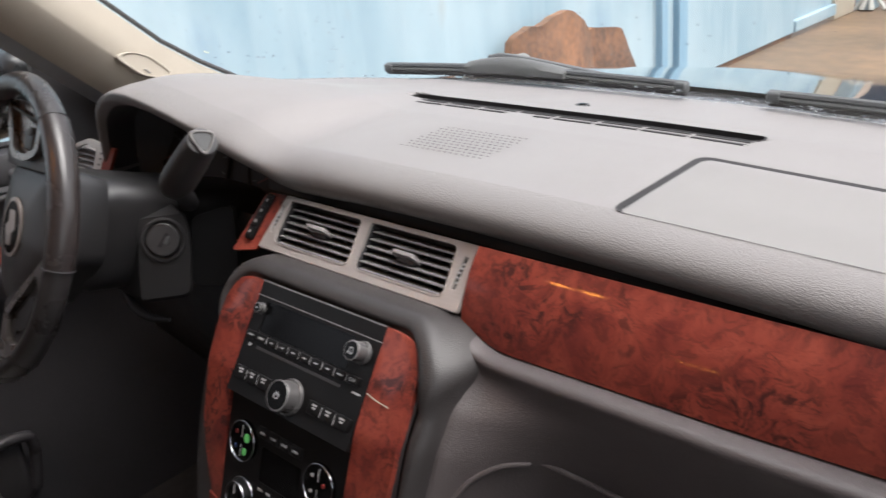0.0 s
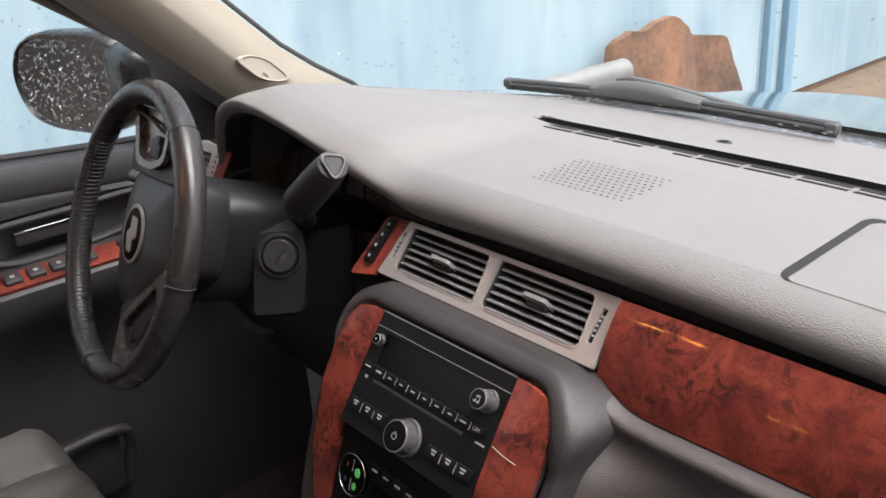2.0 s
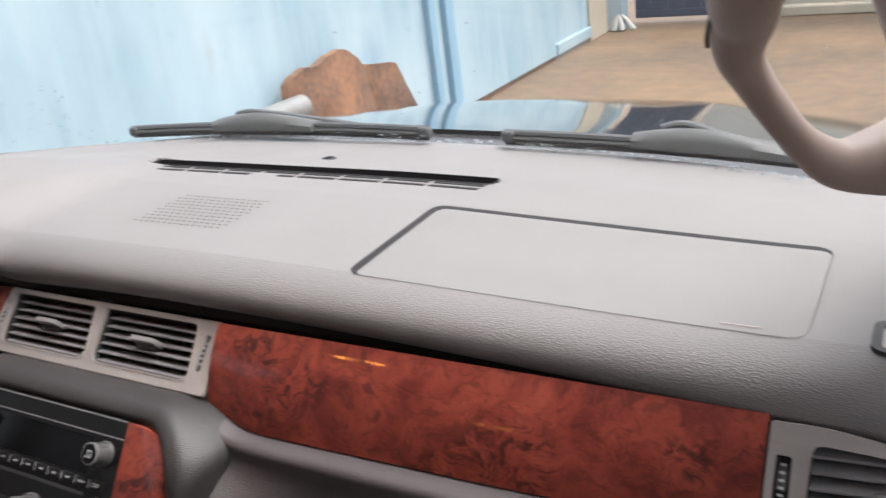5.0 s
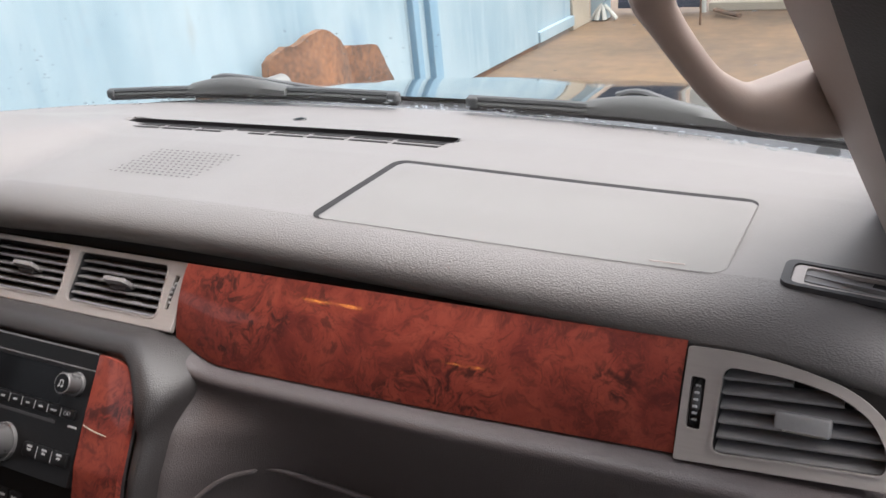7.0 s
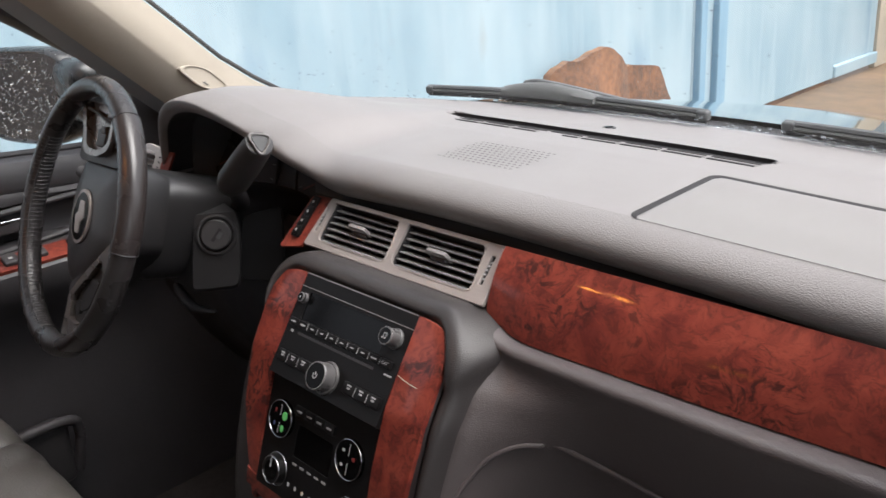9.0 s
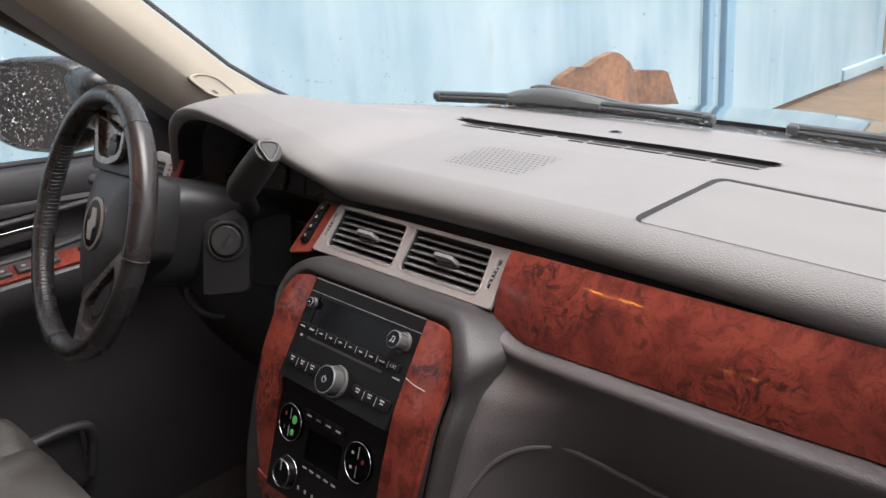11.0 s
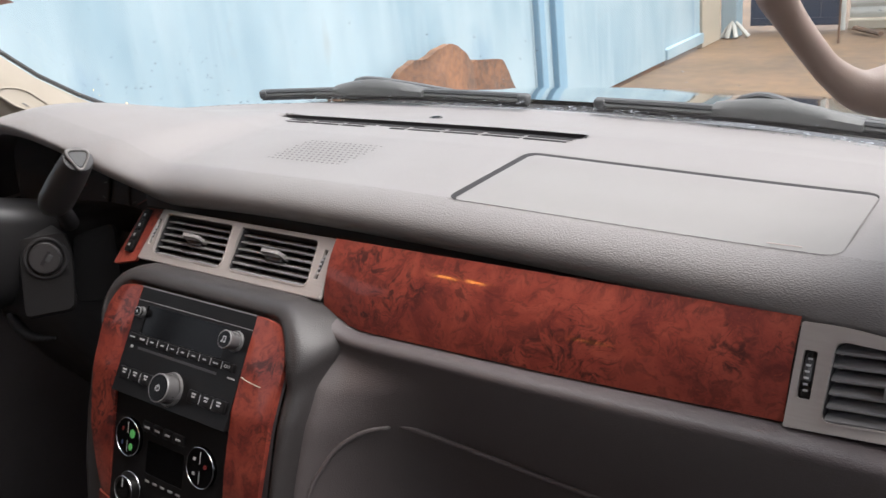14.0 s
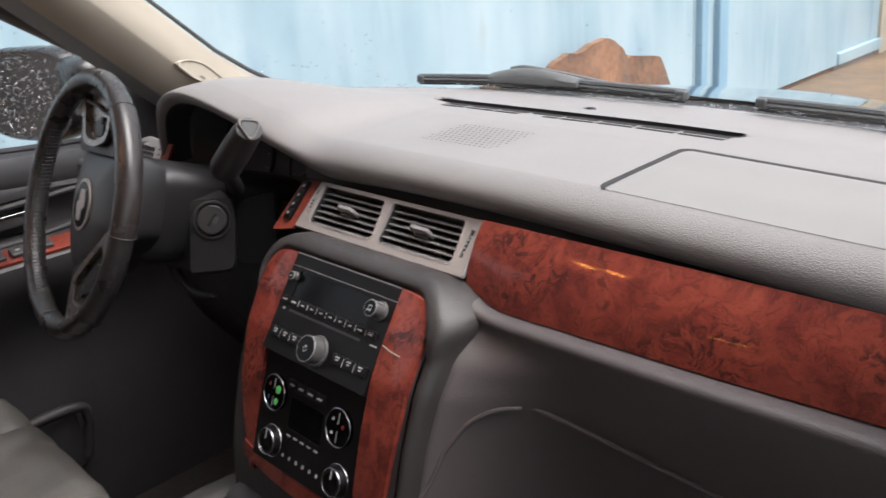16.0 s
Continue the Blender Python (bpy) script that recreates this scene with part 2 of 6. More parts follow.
SLOTDARK = material("slot_black", (0.012, 0.011, 0.012), 0.8, second=(0.018, 0.017, 0.018), scale=60)
BRICKDARK = material("dark_wall", (0.06, 0.052, 0.05), 0.9, second=(0.015, 0.014, 0.015), scale=1.2, amount=1.4)
GLASS = glass_material("window_glass", (0.93, 0.96, 0.96), 0.05)
# rear glass, tint added to hold back light from behind
DIMGLASS = glass_material("light_cutting_glass", (0.06, 0.063, 0.063), 0.04)
LAMP = glow_material("warm_lamp", (1.0, 0.33, 0.055), 30.0)
SHELL = material("headliner", (0.60, 0.56, 0.50), 0.9, second=(0.55, 0.51, 0.455), scale=12, bump=0.3, bump_scale=900)
DIMCHROME = material("worn_chrome", (0.40, 0.40, 0.41), 0.22, metal=1.0, second=(0.30, 0.30, 0.31), scale=40)
SILVER = material("mirror_silver", (0.6, 0.6, 0.6), 0.08, metal=1.0, second=(0.5, 0.5, 0.5), scale=40)
WALL = wall_material("blue_sheet", (0.235, 0.350, 0.415), (0.355, 0.460, 0.510), (0.175, 0.290, 0.395))
POST = material("blue_post", (0.17, 0.31, 0.42), 0.55, second=(0.25, 0.39, 0.49), scale=3, amount=0.9, stretch=(1, 3, 0.4))
CREAM = material("cream_panel", (0.46, 0.41, 0.32), 0.7, second=(0.38, 0.345, 0.28), scale=3, amount=0.8)
NAVY = material("navy_gate", (0.035, 0.05, 0.085), 0.5, second=(0.05, 0.065, 0.10), scale=4)
WHITE = material("white_sheet", (0.561, 0.5695, 0.527), 0.6, second=(0.442, 0.442, 0.408), scale=3, amount=0.8)
RUST = material("rust", (0.30, 0.142, 0.072), 0.85, second=(0.095, 0.062, 0.047), scale=2.4, amount=1.35, bump=0.6, bump_scale=40)
DARKRUST = material("dark_rust", (0.10, 0.075, 0.06), 0.8, second=(0.20, 0.10, 0.05), scale=9, amount=0.9, bump=0.5, bump_scale=50)
EARTH = material("wet_earth", (0.2169, 0.1386, 0.07671), 0.6, second=(0.1122, 0.0792, 0.05415), scale=0.55, amount=1.35, bump=0.9, bump_scale=18, rough_var=0.25)
GALV = material("galvanised_pipe", (0.22, 0.225, 0.22), 0.5, metal=0.2, second=(0.15, 0.15, 0.145), scale=12)
STICKER = material("faded_sticker", (0.55, 0.33, 0.27), 0.6, second=(0.62, 0.45, 0.38), scale=40)


# ---- mesh helpers ----
def smooth_step(a, b, x):
    t = min(1.0, max(0.0, (x - a) / (b - a)))
    return t * t * (3 - 2 * t)


def lerp(a, b, t):
    return a + (b - a) * t


def along(pairs, x):
    """Piecewise linear value of a list of (x, value)."""
    if x <= pairs[0][0]:
        return pairs[0][1]
    for (x0, v0), (x1, v1) in zip(pairs, pairs[1:]):
        if x <= x1:
            return lerp(v0, v1, (x - x0) / (x1 - x0))
    return pairs[-1][1]


def eased(pairs, x):
    """The same, smoothed over neighbouring points."""
    w = 0.012
    return sum(along(pairs, x + k * w) for k in (-2, -1, 0, 1, 2)) / 5


def thing(name, label, category, at, group="", kind=""):
    ob = new(name)
    ob.location = at
    ob.empty_display_size = 0.05
    return tagged(ob, label, category, group, kind)


def mesh_object(name, bm, mat, smooth=True):
    bmesh.ops.recalc_face_normals(bm, faces=bm.faces)
    me = bpy.data.meshes.new(name)
    bm.to_mesh(me)
    bm.free()
    me.materials.append(mat)
    if smooth:
        me.polygons.foreach_set("use_smooth", [True] * len(me.polygons))
        me.set_sharp_from_angle(angle=radians(38))
    return new(name, me)


def part(name, bm, mat, parent=None, label="", bevel=0.0, kind="", smooth=True):
    """Links a bmesh, built in place, as one mesh under a thing or a part."""
    ob = mesh_object(name, bm, mat, smooth)
    if parent is not None:
        ob.parent = parent
        root = parent
        while root.parent is not None:
            root = root.parent
        ob.matrix_parent_inverse = Matrix.Translation(-root.location) if root is parent else Matrix.Identity(4)
    if bevel:
        b = ob.modifiers.new("edge", "BEVEL")
        b.width, b.segments, b.limit_method, b.angle_limit = bevel, 2, "ANGLE", radians(40)
        b.harden_normals = False
    return tagged(ob, label, kind=kind)


def single(name, bm, mat, label, category, group="", kind="", bevel=0.0, smooth=True):
    ob = part(name, bm, mat, None, label, bevel, smooth=smooth)
    return tagged(ob, label, category, group, kind)


def sheet(rows, close=False, bm=None):
    """A quad surface over rows of points."""
    bm = bm or bmesh.new()
    vs = [[bm.verts.new(p) for p in r] for r in rows]
    for a, b in zip(vs, vs[1:]):
        k = len(a)
        for i in range(k if close else k - 1):
            j = (i + 1) % k
            bm.faces.new((a[i], a[j], b[j], b[i]))
    return bm


def box(cx, cy, cz, sx, sy, sz, m=None, bm=None, round_=0.0):
    bm = bm or bmesh.new()
    made = bmesh.ops.create_cube(bm, size=1.0, matrix=(m or Matrix.Identity(4)) @ Matrix.Translation((cx, cy, cz)) @ Matrix.Diagonal((sx, sy, sz, 1)))
    if round_:
        edges = list({e for v in made["verts"] for e in v.link_edges})
        bmesh.ops.bevel(bm, geom=edges, offset=round_, segments=3, profile=0.5, affect="EDGES")
    return bm


def cyl(p0, p1, r0, r1=None, seg=24, bm=None, cap=True):
    bm = bm or bmesh.new()
    p0, p1 = Vector(p0), Vector(p1)
    r1 = r0 if r1 is None else r1
    q = (p1 - p0).to_track_quat("Z", "Y").to_matrix().to_4x4()
    bmesh.ops.create_cone(bm, cap_ends=cap, segments=seg, radius1=r0, radius2=r1, depth=(p1 - p0).length,
                          matrix=Matrix.Translation((p0 + p1) / 2) @ q)
    return bm


def spline(points, n):
    """Points along a smooth curve through the given ones."""
    ps = [Vector(p) for p in points]
    ext = [2 * ps[0] - ps[1], *ps, 2 * ps[-1] - ps[-2]]
    out = []
    for i in range(len(ps) - 1):
        a, b, c, d = ext[i:i + 4]
        for k in range(n):
            t = k / n
            out.append(0.5 * (2 * b + (c - a) * t + (2 * a - 5 * b + 4 * c - d) * t * t + (3 * b - a - 3 * c + d) * t ** 3))
    return out + [ps[-1]]


def tube(points, radius, seg=14, flat=1.0, up=(0, 0, 1), bm=None, closed=False, cap=True):
    """A tube along points; radius is a number or a function of the place along it, 0 to 1; flat squeezes it along up."""
    bm = bm or bmesh.new()
    ps = [Vector(p) for p in points]
    rows = []
    for i, p in enumerate(ps):
        if closed:
            d = ps[(i + 1) % len(ps)] - ps[i - 1]
        else:
            d = ps[min(i + 1, len(ps) - 1)] - ps[max(i - 1, 0)]
        d.normalize()
        side = d.cross(Vector(up)).normalized()
        top = side.cross(d)
        r = radius(i / (len(ps) - 1)) if callable(radius) else radius
        rows.append([bm.verts.new(p + side * r * math.cos(a) + top * r * flat * math.sin(a)) for a in (2 * math.pi * k / seg for k in range(seg))])
    pairs = list(zip(rows, rows[1:])) + ([(rows[-1], rows[0])] if closed else [])
    for a, b in pairs:
        for k in range(seg):
            bm.faces.new((a[k], a[(k + 1) % seg], b[(k + 1) % seg], b[k]))
    if cap and not closed:
        bm.faces.new(rows[0][::-1])
        bm.faces.new(rows[-1])
    return bm


def rounded(points, radius, seg=5):
    """A closed outline with its corners rounded; radius is a number or one per corner."""
    out = []
    k = len(points)
    for i in range(k):
        a, b, c = (Vector(points[j % k]) for j in (i - 1, i, i + 1))
        r = radius[i] if isinstance(radius, (list, tuple)) else radius
        u, w = (a - b), (c - b)
        r = min(r, u.length * 0.49, w.length * 0.49)
        if r <= 0:
            out.append(tuple(b))
            continue
        p, q = b + u.normalized() * r, b + w.normalized() * r
        for s in range(seg + 1):
            t = s / seg
            out.append(tuple((1 - t) ** 2 * p + 2 * t * (1 - t) * b + t * t * q))
    return out


def rect(x0, y0, x1, y1, r=0.0, seg=5):
    return rounded([(x0, y0), (x1, y0), (x1, y1), (x0, y1)], r, seg) if r else [(x0, y0), (x1, y0), (x1, y1), (x0, y1)]


def oval(cx, cy, rx, ry, seg=28, turn=0.0):
    return [(cx + rx * math.cos(2 * math.pi * k / seg + turn), cy + ry * math.sin(2 * math.pi * k / seg + turn)) for k in range(seg)]


def plate(outline, depth, m=None, holes=(), base=0.0, bm=None, bend=None):
    """A flat plate of an outline in x, y with holes, from z = base up to base + depth, moved by m; bend maps local points."""
    out = bm or bmesh.new()
    w = bmesh.new()
    edges = []
    for loop in (outline, *holes):
        vs = [w.verts.new((x, y, base)) for x, y in loop]
        edges += [w.edges.new((vs[i], vs[(i + 1) % len(vs)])) for i in range(len(vs))]
    bmesh.ops.triangle_fill(w, use_beauty=True, use_dissolve=False, edges=edges)
    if depth:
        ext = bmesh.ops.extrude_face_region(w, geom=w.faces[:])
        bmesh.ops.translate(w, vec=(0, 0, depth), verts=[g for g in ext["geom"] if isinstance(g, bmesh.types.BMVert)])
    remap = {}
    for v in w.verts:
        p = bend(v.co) if bend else v.co.copy()
        remap[v] = out.verts.new(m @ p if m else p)
    for f in w.faces:
        try:
            out.faces.new([remap[v] for v in f.verts])
        except ValueError:
            pass
    w.free()
    return out


def frame_at(origin, up):
    """A local frame whose x is the car's right, y runs up the slope and z faces the cabin."""
    y = Vector(up).normalized()
    x = Vector((1, 0, 0))
    z = x.cross(y)
    return Matrix(((x.x, y.x, z.x, origin[0]), (x.y, y.y, z.y, origin[1]), (x.z, y.z, z.z, origin[2]), (0, 0, 0, 1)))


# ---- yard outside ----
WX = -2.40


def yard():
    rows = []
    for i in range(61):
        y = -60 + i * 2.0 if i < 28 else (-4 + (i - 28) * 0.6 if i < 55 else 12.2 + (i - 54) ** 2 * 4.0)
        rows.append([(x, y, 0.03 * noise.noise((x * 0.5, y * 0.5, 0)) if -3 < x < 6 and 3 < y < 9 else 0.0)
                     for x in [-60, -20, -8, -4, -3] + [-2.6 + 0.4 * k for k in range(21)] + [7, 10, 20, 60]])
    single("ground", sheet(rows), EARTH, "wet brown earth yard with darker damp patches", "ground", kind="structure")


def corrugated_wall():
    # trapezoid sheet
    bm = bmesh.new()
    pitch, deep, z0, z1 = 0.21, 0.0045, 0.10, 2.75
    prof, y = [], -0.7
    while y < 4.70:
        for dy, dx in ((0.0, 0), (0.075, 0), (0.105, -deep), (0.18, -deep)):
            if y + dy < 4.735:
                prof.append((WX + dx, y + dy))
        y += pitch
    prof.append((WX, 4.735))
    rows = [[(x, yy, z) for x, yy in prof] for z in (z0, 1.0, 1.9, z1)]
    sheet(rows, bm=bm)
    wall = single("wall_west", bm, WALL, "light blue painted corrugated steel wall, streaked and faded", "wall", kind="structure")
    part("bottom_rail", box(WX - 0.03, 2.05, 0.06, 0.10, 5.50, 0.13), POST, wall, bevel=0.006)
    # flat panels beyond the post
    bm = bmesh.new()
    box(WX - 0.02, 6.085, 1.40, 0.04, 1.89, 2.7, bm=bm)
    flat = single("wall_west_flat", bm, WALL, "flat light blue steel wall panel beside the post", "wall", kind="structure", bevel=0.004)
    part("skirt", box(WX - 0.045, 6.085, 0.05, 0.06, 1.88, 0.10), DARKRUST, flat, "dark rusty bottom edge")
    bm = box(WX - 0.05, 7.485, 1.45, 0.05, 0.90, 2.6)
    back = single("wall_west_far", bm, WALL, "pale blue steel panel set slightly back", "wall", kind="structure", bevel=0.004)
    part("sill_rail", box(WX - 0.012, 7.485, 0.10, 0.06, 0.90, 0.10), WALL, back, "pale blue bottom rail", bevel=0.008)
    bm = box(WX - 0.03, 8.19, 1.45, 0.06, 0.50, 2.9)
    single("wall_west_cream", bm, CREAM, "cream painted wall panel at the yard corner", "wall", kind="structure", bevel=0.005)


def wall_post():
    t = thing("steel_post", "double ribbed blue steel post of the yard wall", "post", (WX, 4.93, 0))
    part("web", box(WX - 0.012, 4.935, 1.4, 0.03, 0.40, 2.8), WALL, t, bevel=0.004)
    for y, w in ((4.797, 0.085), (5.047, 0.125)):
        part("rib", box(WX + 0.022, y, 1.4, 0.055, w, 2.8), POST, t, "darker blue rib", bevel=0.010)


def yard_end():
    # corner post with its white foot
    t = thing("gate_post", "pale blue gate post with a splayed white foot", "post", (-2.3, 8.6, 0))
    part("shaft", box(-2.33, 8.58, 1.4, 0.16, 0.20, 2.8), WALL, t, bevel=0.012)
    for x, y, fat in ((-2.40, 8.47, 0.020), (-2.33, 8.43, 0.026), (-2.24, 8.44, 0.024), (-2.14, 8.52, 0.030)):
        part("foot", tube([(-2.29, 8.50, 0.19), (lerp(-2.29, x, 0.55), lerp(8.50, y, 0.5), 0.10), (x, y, 0.012)], lambda u, f=fat: f * (0.7 + 0.5 * u), 8, flat=0.7), WHITE, t, "white painted splayed foot")
    # navy gate of upright sheets
    g = thing("metal_gate", "dark navy sheet metal gate", "gate", (-1.8, 8.95, 0))
    for k in range(5):
        part("sheet", box(-2.17 + k * 0.176, 8.95, 1.3, 0.170, 0.03, 2.5), NAVY, g, bevel=0.004)
    part("kick_rail", box(-1.80, 8.925, 0.10, 0.86, 0.03, 0.06), NAVY, g)
    t = thing("gate_pole", "slim white steel pole beside the gate", "post", (-1.34, 8.93, 0))
    part("shaft", cyl((-1.34, 8.93, 0), (-1.34, 8.93, 2.8), 0.028, seg=14), WHITE, t)
    # roll-up door
    d = thing("roller_door", "off-white ribbed roller shutter door", "door", (0.6, 9.05, 0))
    for k in range(26):
        bm = sheet([[(x, 9.06 - 0.022 * math.sin(math.pi * j / 6), 0.10 + k * 0.105 + j * 0.0175) for x in (-1.30, 3.0)] for j in range(7)])
        part("slat", bm, WHITE, d)
    part("threshold", box(0.85, 9.03, 0.045, 4.3, 0.12, 0.09), CREAM, d, bevel=0.01)
    t = thing("wall_north", "plain grey wall of the far building", "wall", (0, 9.6, 0), kind="structure")
    part("upper", box(1.0, 9.5, 3.4, 8.0, 0.2, 1.2), CREAM, t)
    part("side", box(4.0, 9.4, 1.4, 2.0, 0.2, 2.8), CREAM, t)
    # litter on the ground
    b = thing("wooden_offcut", "weathered piece of dark timber lying on the earth", "timber", (-1.05, 8.6, 0))
    part("plank", tube([(-1.18, 8.75, 0.05), (-1.05, 8.62, 0.04), (-0.90, 8.5, 0.03)], 0.035, 8, flat=0.6), DARKRUST, b)
    x, y, h = -1.20, 8.17, 1.15
    s = thing("dry_stalk", "thin dark dry weed stalk standing in the yard", "weed", (x, y, 0))
    bm = tube([(x, y, 0), (x + 0.006, y, h * 0.5), (x + 0.012, y + 0.01, h)], lambda u: 0.011 - 0.006 * u, 7)
    for k in range(4):
        a = k * 1.9
        tube([(x, y, h * (0.35 + 0.15 * k)), (x + 0.04 * math.cos(a), y + 0.04 * math.sin(a), h * (0.40 + 0.15 * k))], 0.003, 5, bm=bm)
    part("stem", bm, DARKRUST, s)


def rusty_scrap():
    t = thing("rusty_sheet_metal", "large crumpled piece of rusty sheet metal leaning by the wall", "scrap metal", (-2.15, 3.6, 0))
    def slab(outline, y0, y1, bulge, lean, deep):
        """A dented sheet standing on the ground, its top edge given as y, z."""
        rows = []
        for k in range(41):
            y = lerp(y0, y1, k / 40)
            top = along(outline, y) + 0.010 * noise.noise((y * 16, 0.3, 2))
            front, back = [], []
            for j in range(21):
                v = j / 20
                z = top * v
                x = -2.30 + bulge * math.sin(math.pi * (0.06 + 0.88 * k / 40)) ** 0.6 - lean * v + 0.020 * noise.noise((y * 6, z * 6, 1)) + 0.008 * noise.noise((y * 17, z * 17, 3))
                front.append(Vector((x, y + 0.008 * noise.noise((y * 9, z * 9, 5)) * v, z)))
                back.append(Vector((x - deep, y, z)))
            rows.append(front + back[::-1])
        bm = sheet(rows, close=True)
        bm.verts.ensure_lookup_table()
        n = len(rows[0])
        bm.faces.new([bm.verts[i] for i in range(n)])
        bm.faces.new([bm.verts[len(bm.verts) - n + i] for i in range(n)])
        return bm
    dome = [(3.080, 0.52), (3.084, 0.66), (3.100, 0.715), (3.135, 0.752), (3.217, 0.780), (3.290, 0.772), (3.340, 0.786), (3.405, 0.814), (3.460, 0.812), (3.512, 0.820), (3.590, 0.792), (3.640, 0.762), (3.700, 0.718), (3.775, 0.668), (3.860, 0.60)]
    part("round_panel", slab(dome, 3.080, 3.860, 0.15, 0.05, 0.05), RUST, t)
    flat = [(3.74, 0.655), (3.82, 0.667), (4.085, 0.622), (4.105, 0.612), (4.22, 0.42), (4.34, 0.255), (4.42, 0.12)]
    part("square_panel", slab(flat, 3.74, 4.42, 0.06, 0.0, 0.04), RUST, t, "paler orange rusty panel")
    t = thing("metal_pipe", "dull silver metal pipe propped against the wall", "pipe", (-2.25, 2.8, 0))
    part("tube", cyl((-2.24, 2.46, 0.604), (-2.22, 3.12, 0.600), 0.064, seg=24), GALV, t)
    part("prop", cyl((-2.26, 2.56, 0.0), (-2.26, 2.56, 0.56), 0.04, seg=12), DARKRUST, t)
    part("prop", cyl((-2.22, 3.04, 0.0), (-2.22, 3.04, 0.56), 0.04, seg=12), DARKRUST, t)


# ---- car body round the cabin ----
def crown(x):
    """How far the dash and the windshield foot rise towards the car's middle."""
    return 0.010 * (1 - smooth_step(0.12, 0.66, abs(x)))


def base_y(x):
    """Foot of the windshield on the dash."""
    return 0.552 - (0.155 if x < 0 else 0.100) * (min(0.74, abs(x)) / 0.74) ** 2.2


def base_z(x):
    return 1.2275 + crown(x) - 0.006 * (abs(x) / 0.74) ** 2


RAKE = Vector((0, -0.70, 0.62))


def screen_point(x, s):
    """On the windshield: x at its foot, s metres up the slope."""
    k = s / RAKE.length
    return Vector((x * (1 - 0.16 * k), base_y(x) + RAKE.y * k, base_z(x) - 0.005 + RAKE.z * k + 0.02 * math.sin(min(1, k) * math.pi) * (1 - (x / 0.8) ** 2)))


def windshield():
    xs = [-0.765 + 1.53 * i / 40 for i in range(41)]
    w = single("window_1", sheet([[screen_point(x, s * 0.06 - 0.03) for x in xs] for s in range(17)]), GLASS,
               "raked clear windshield with rain drops", "windshield", kind="structure")
    w.visible_shadow = False
    # black seal along both sides
    for sx in (-1, 1):
        part("seal", tube([screen_point(sx * 0.772, s * 0.05 - 0.02) for s in range(20)], 0.007, 8), BLACK, w, "black rubber edge")
    # rain drops
    bm = bmesh.new()
    rng = random.Random(4)

    def drop(x, s, r):
        p = screen_point(x, s)
        bmesh.ops.create_icosphere(bm, subdivisions=1, radius=r, matrix=Matrix.Translation(p) @ Matrix.Diagonal((1.6, 1, 0.7, 1)))
    for _ in range(230):
        drop(rng.uniform(-0.74, 0.74), 0.012 + 0.02 * rng.random(), rng.uniform(0.001, 0.0028))
    for _ in range(170):
        drop(rng.uniform(-0.74, 0.74), rng.uniform(0.03, 0.6), rng.uniform(0.0006, 0.0016))
    for _ in range(70):
        drop(rng.uniform(-0.70, -0.40), rng.uniform(0.03, 0.25), rng.uniform(0.0007, 0.0020))
    for x, s in ((-0.60, 0.10), (-0.615, 0.105), (-0.59, 0.098), (-0.64, 0.12), (-0.57, 0.10)):
        drop(x, s, 0.0025)
    part("rain_drops", bm, WATER, w, kind="stuff")
    # faded sticker at the driver's upper corner
    s = single("windshield_sticker", sheet([[screen_point(x - 0.40 * (v - 0.355), v) + Vector((0, -0.004, -0.003)) for x in (-0.630, -0.611, -0.592)] for v in (0.355, 0.40, 0.45)]), STICKER,
               "faded reddish sticker on the windshield glass", "sticker")


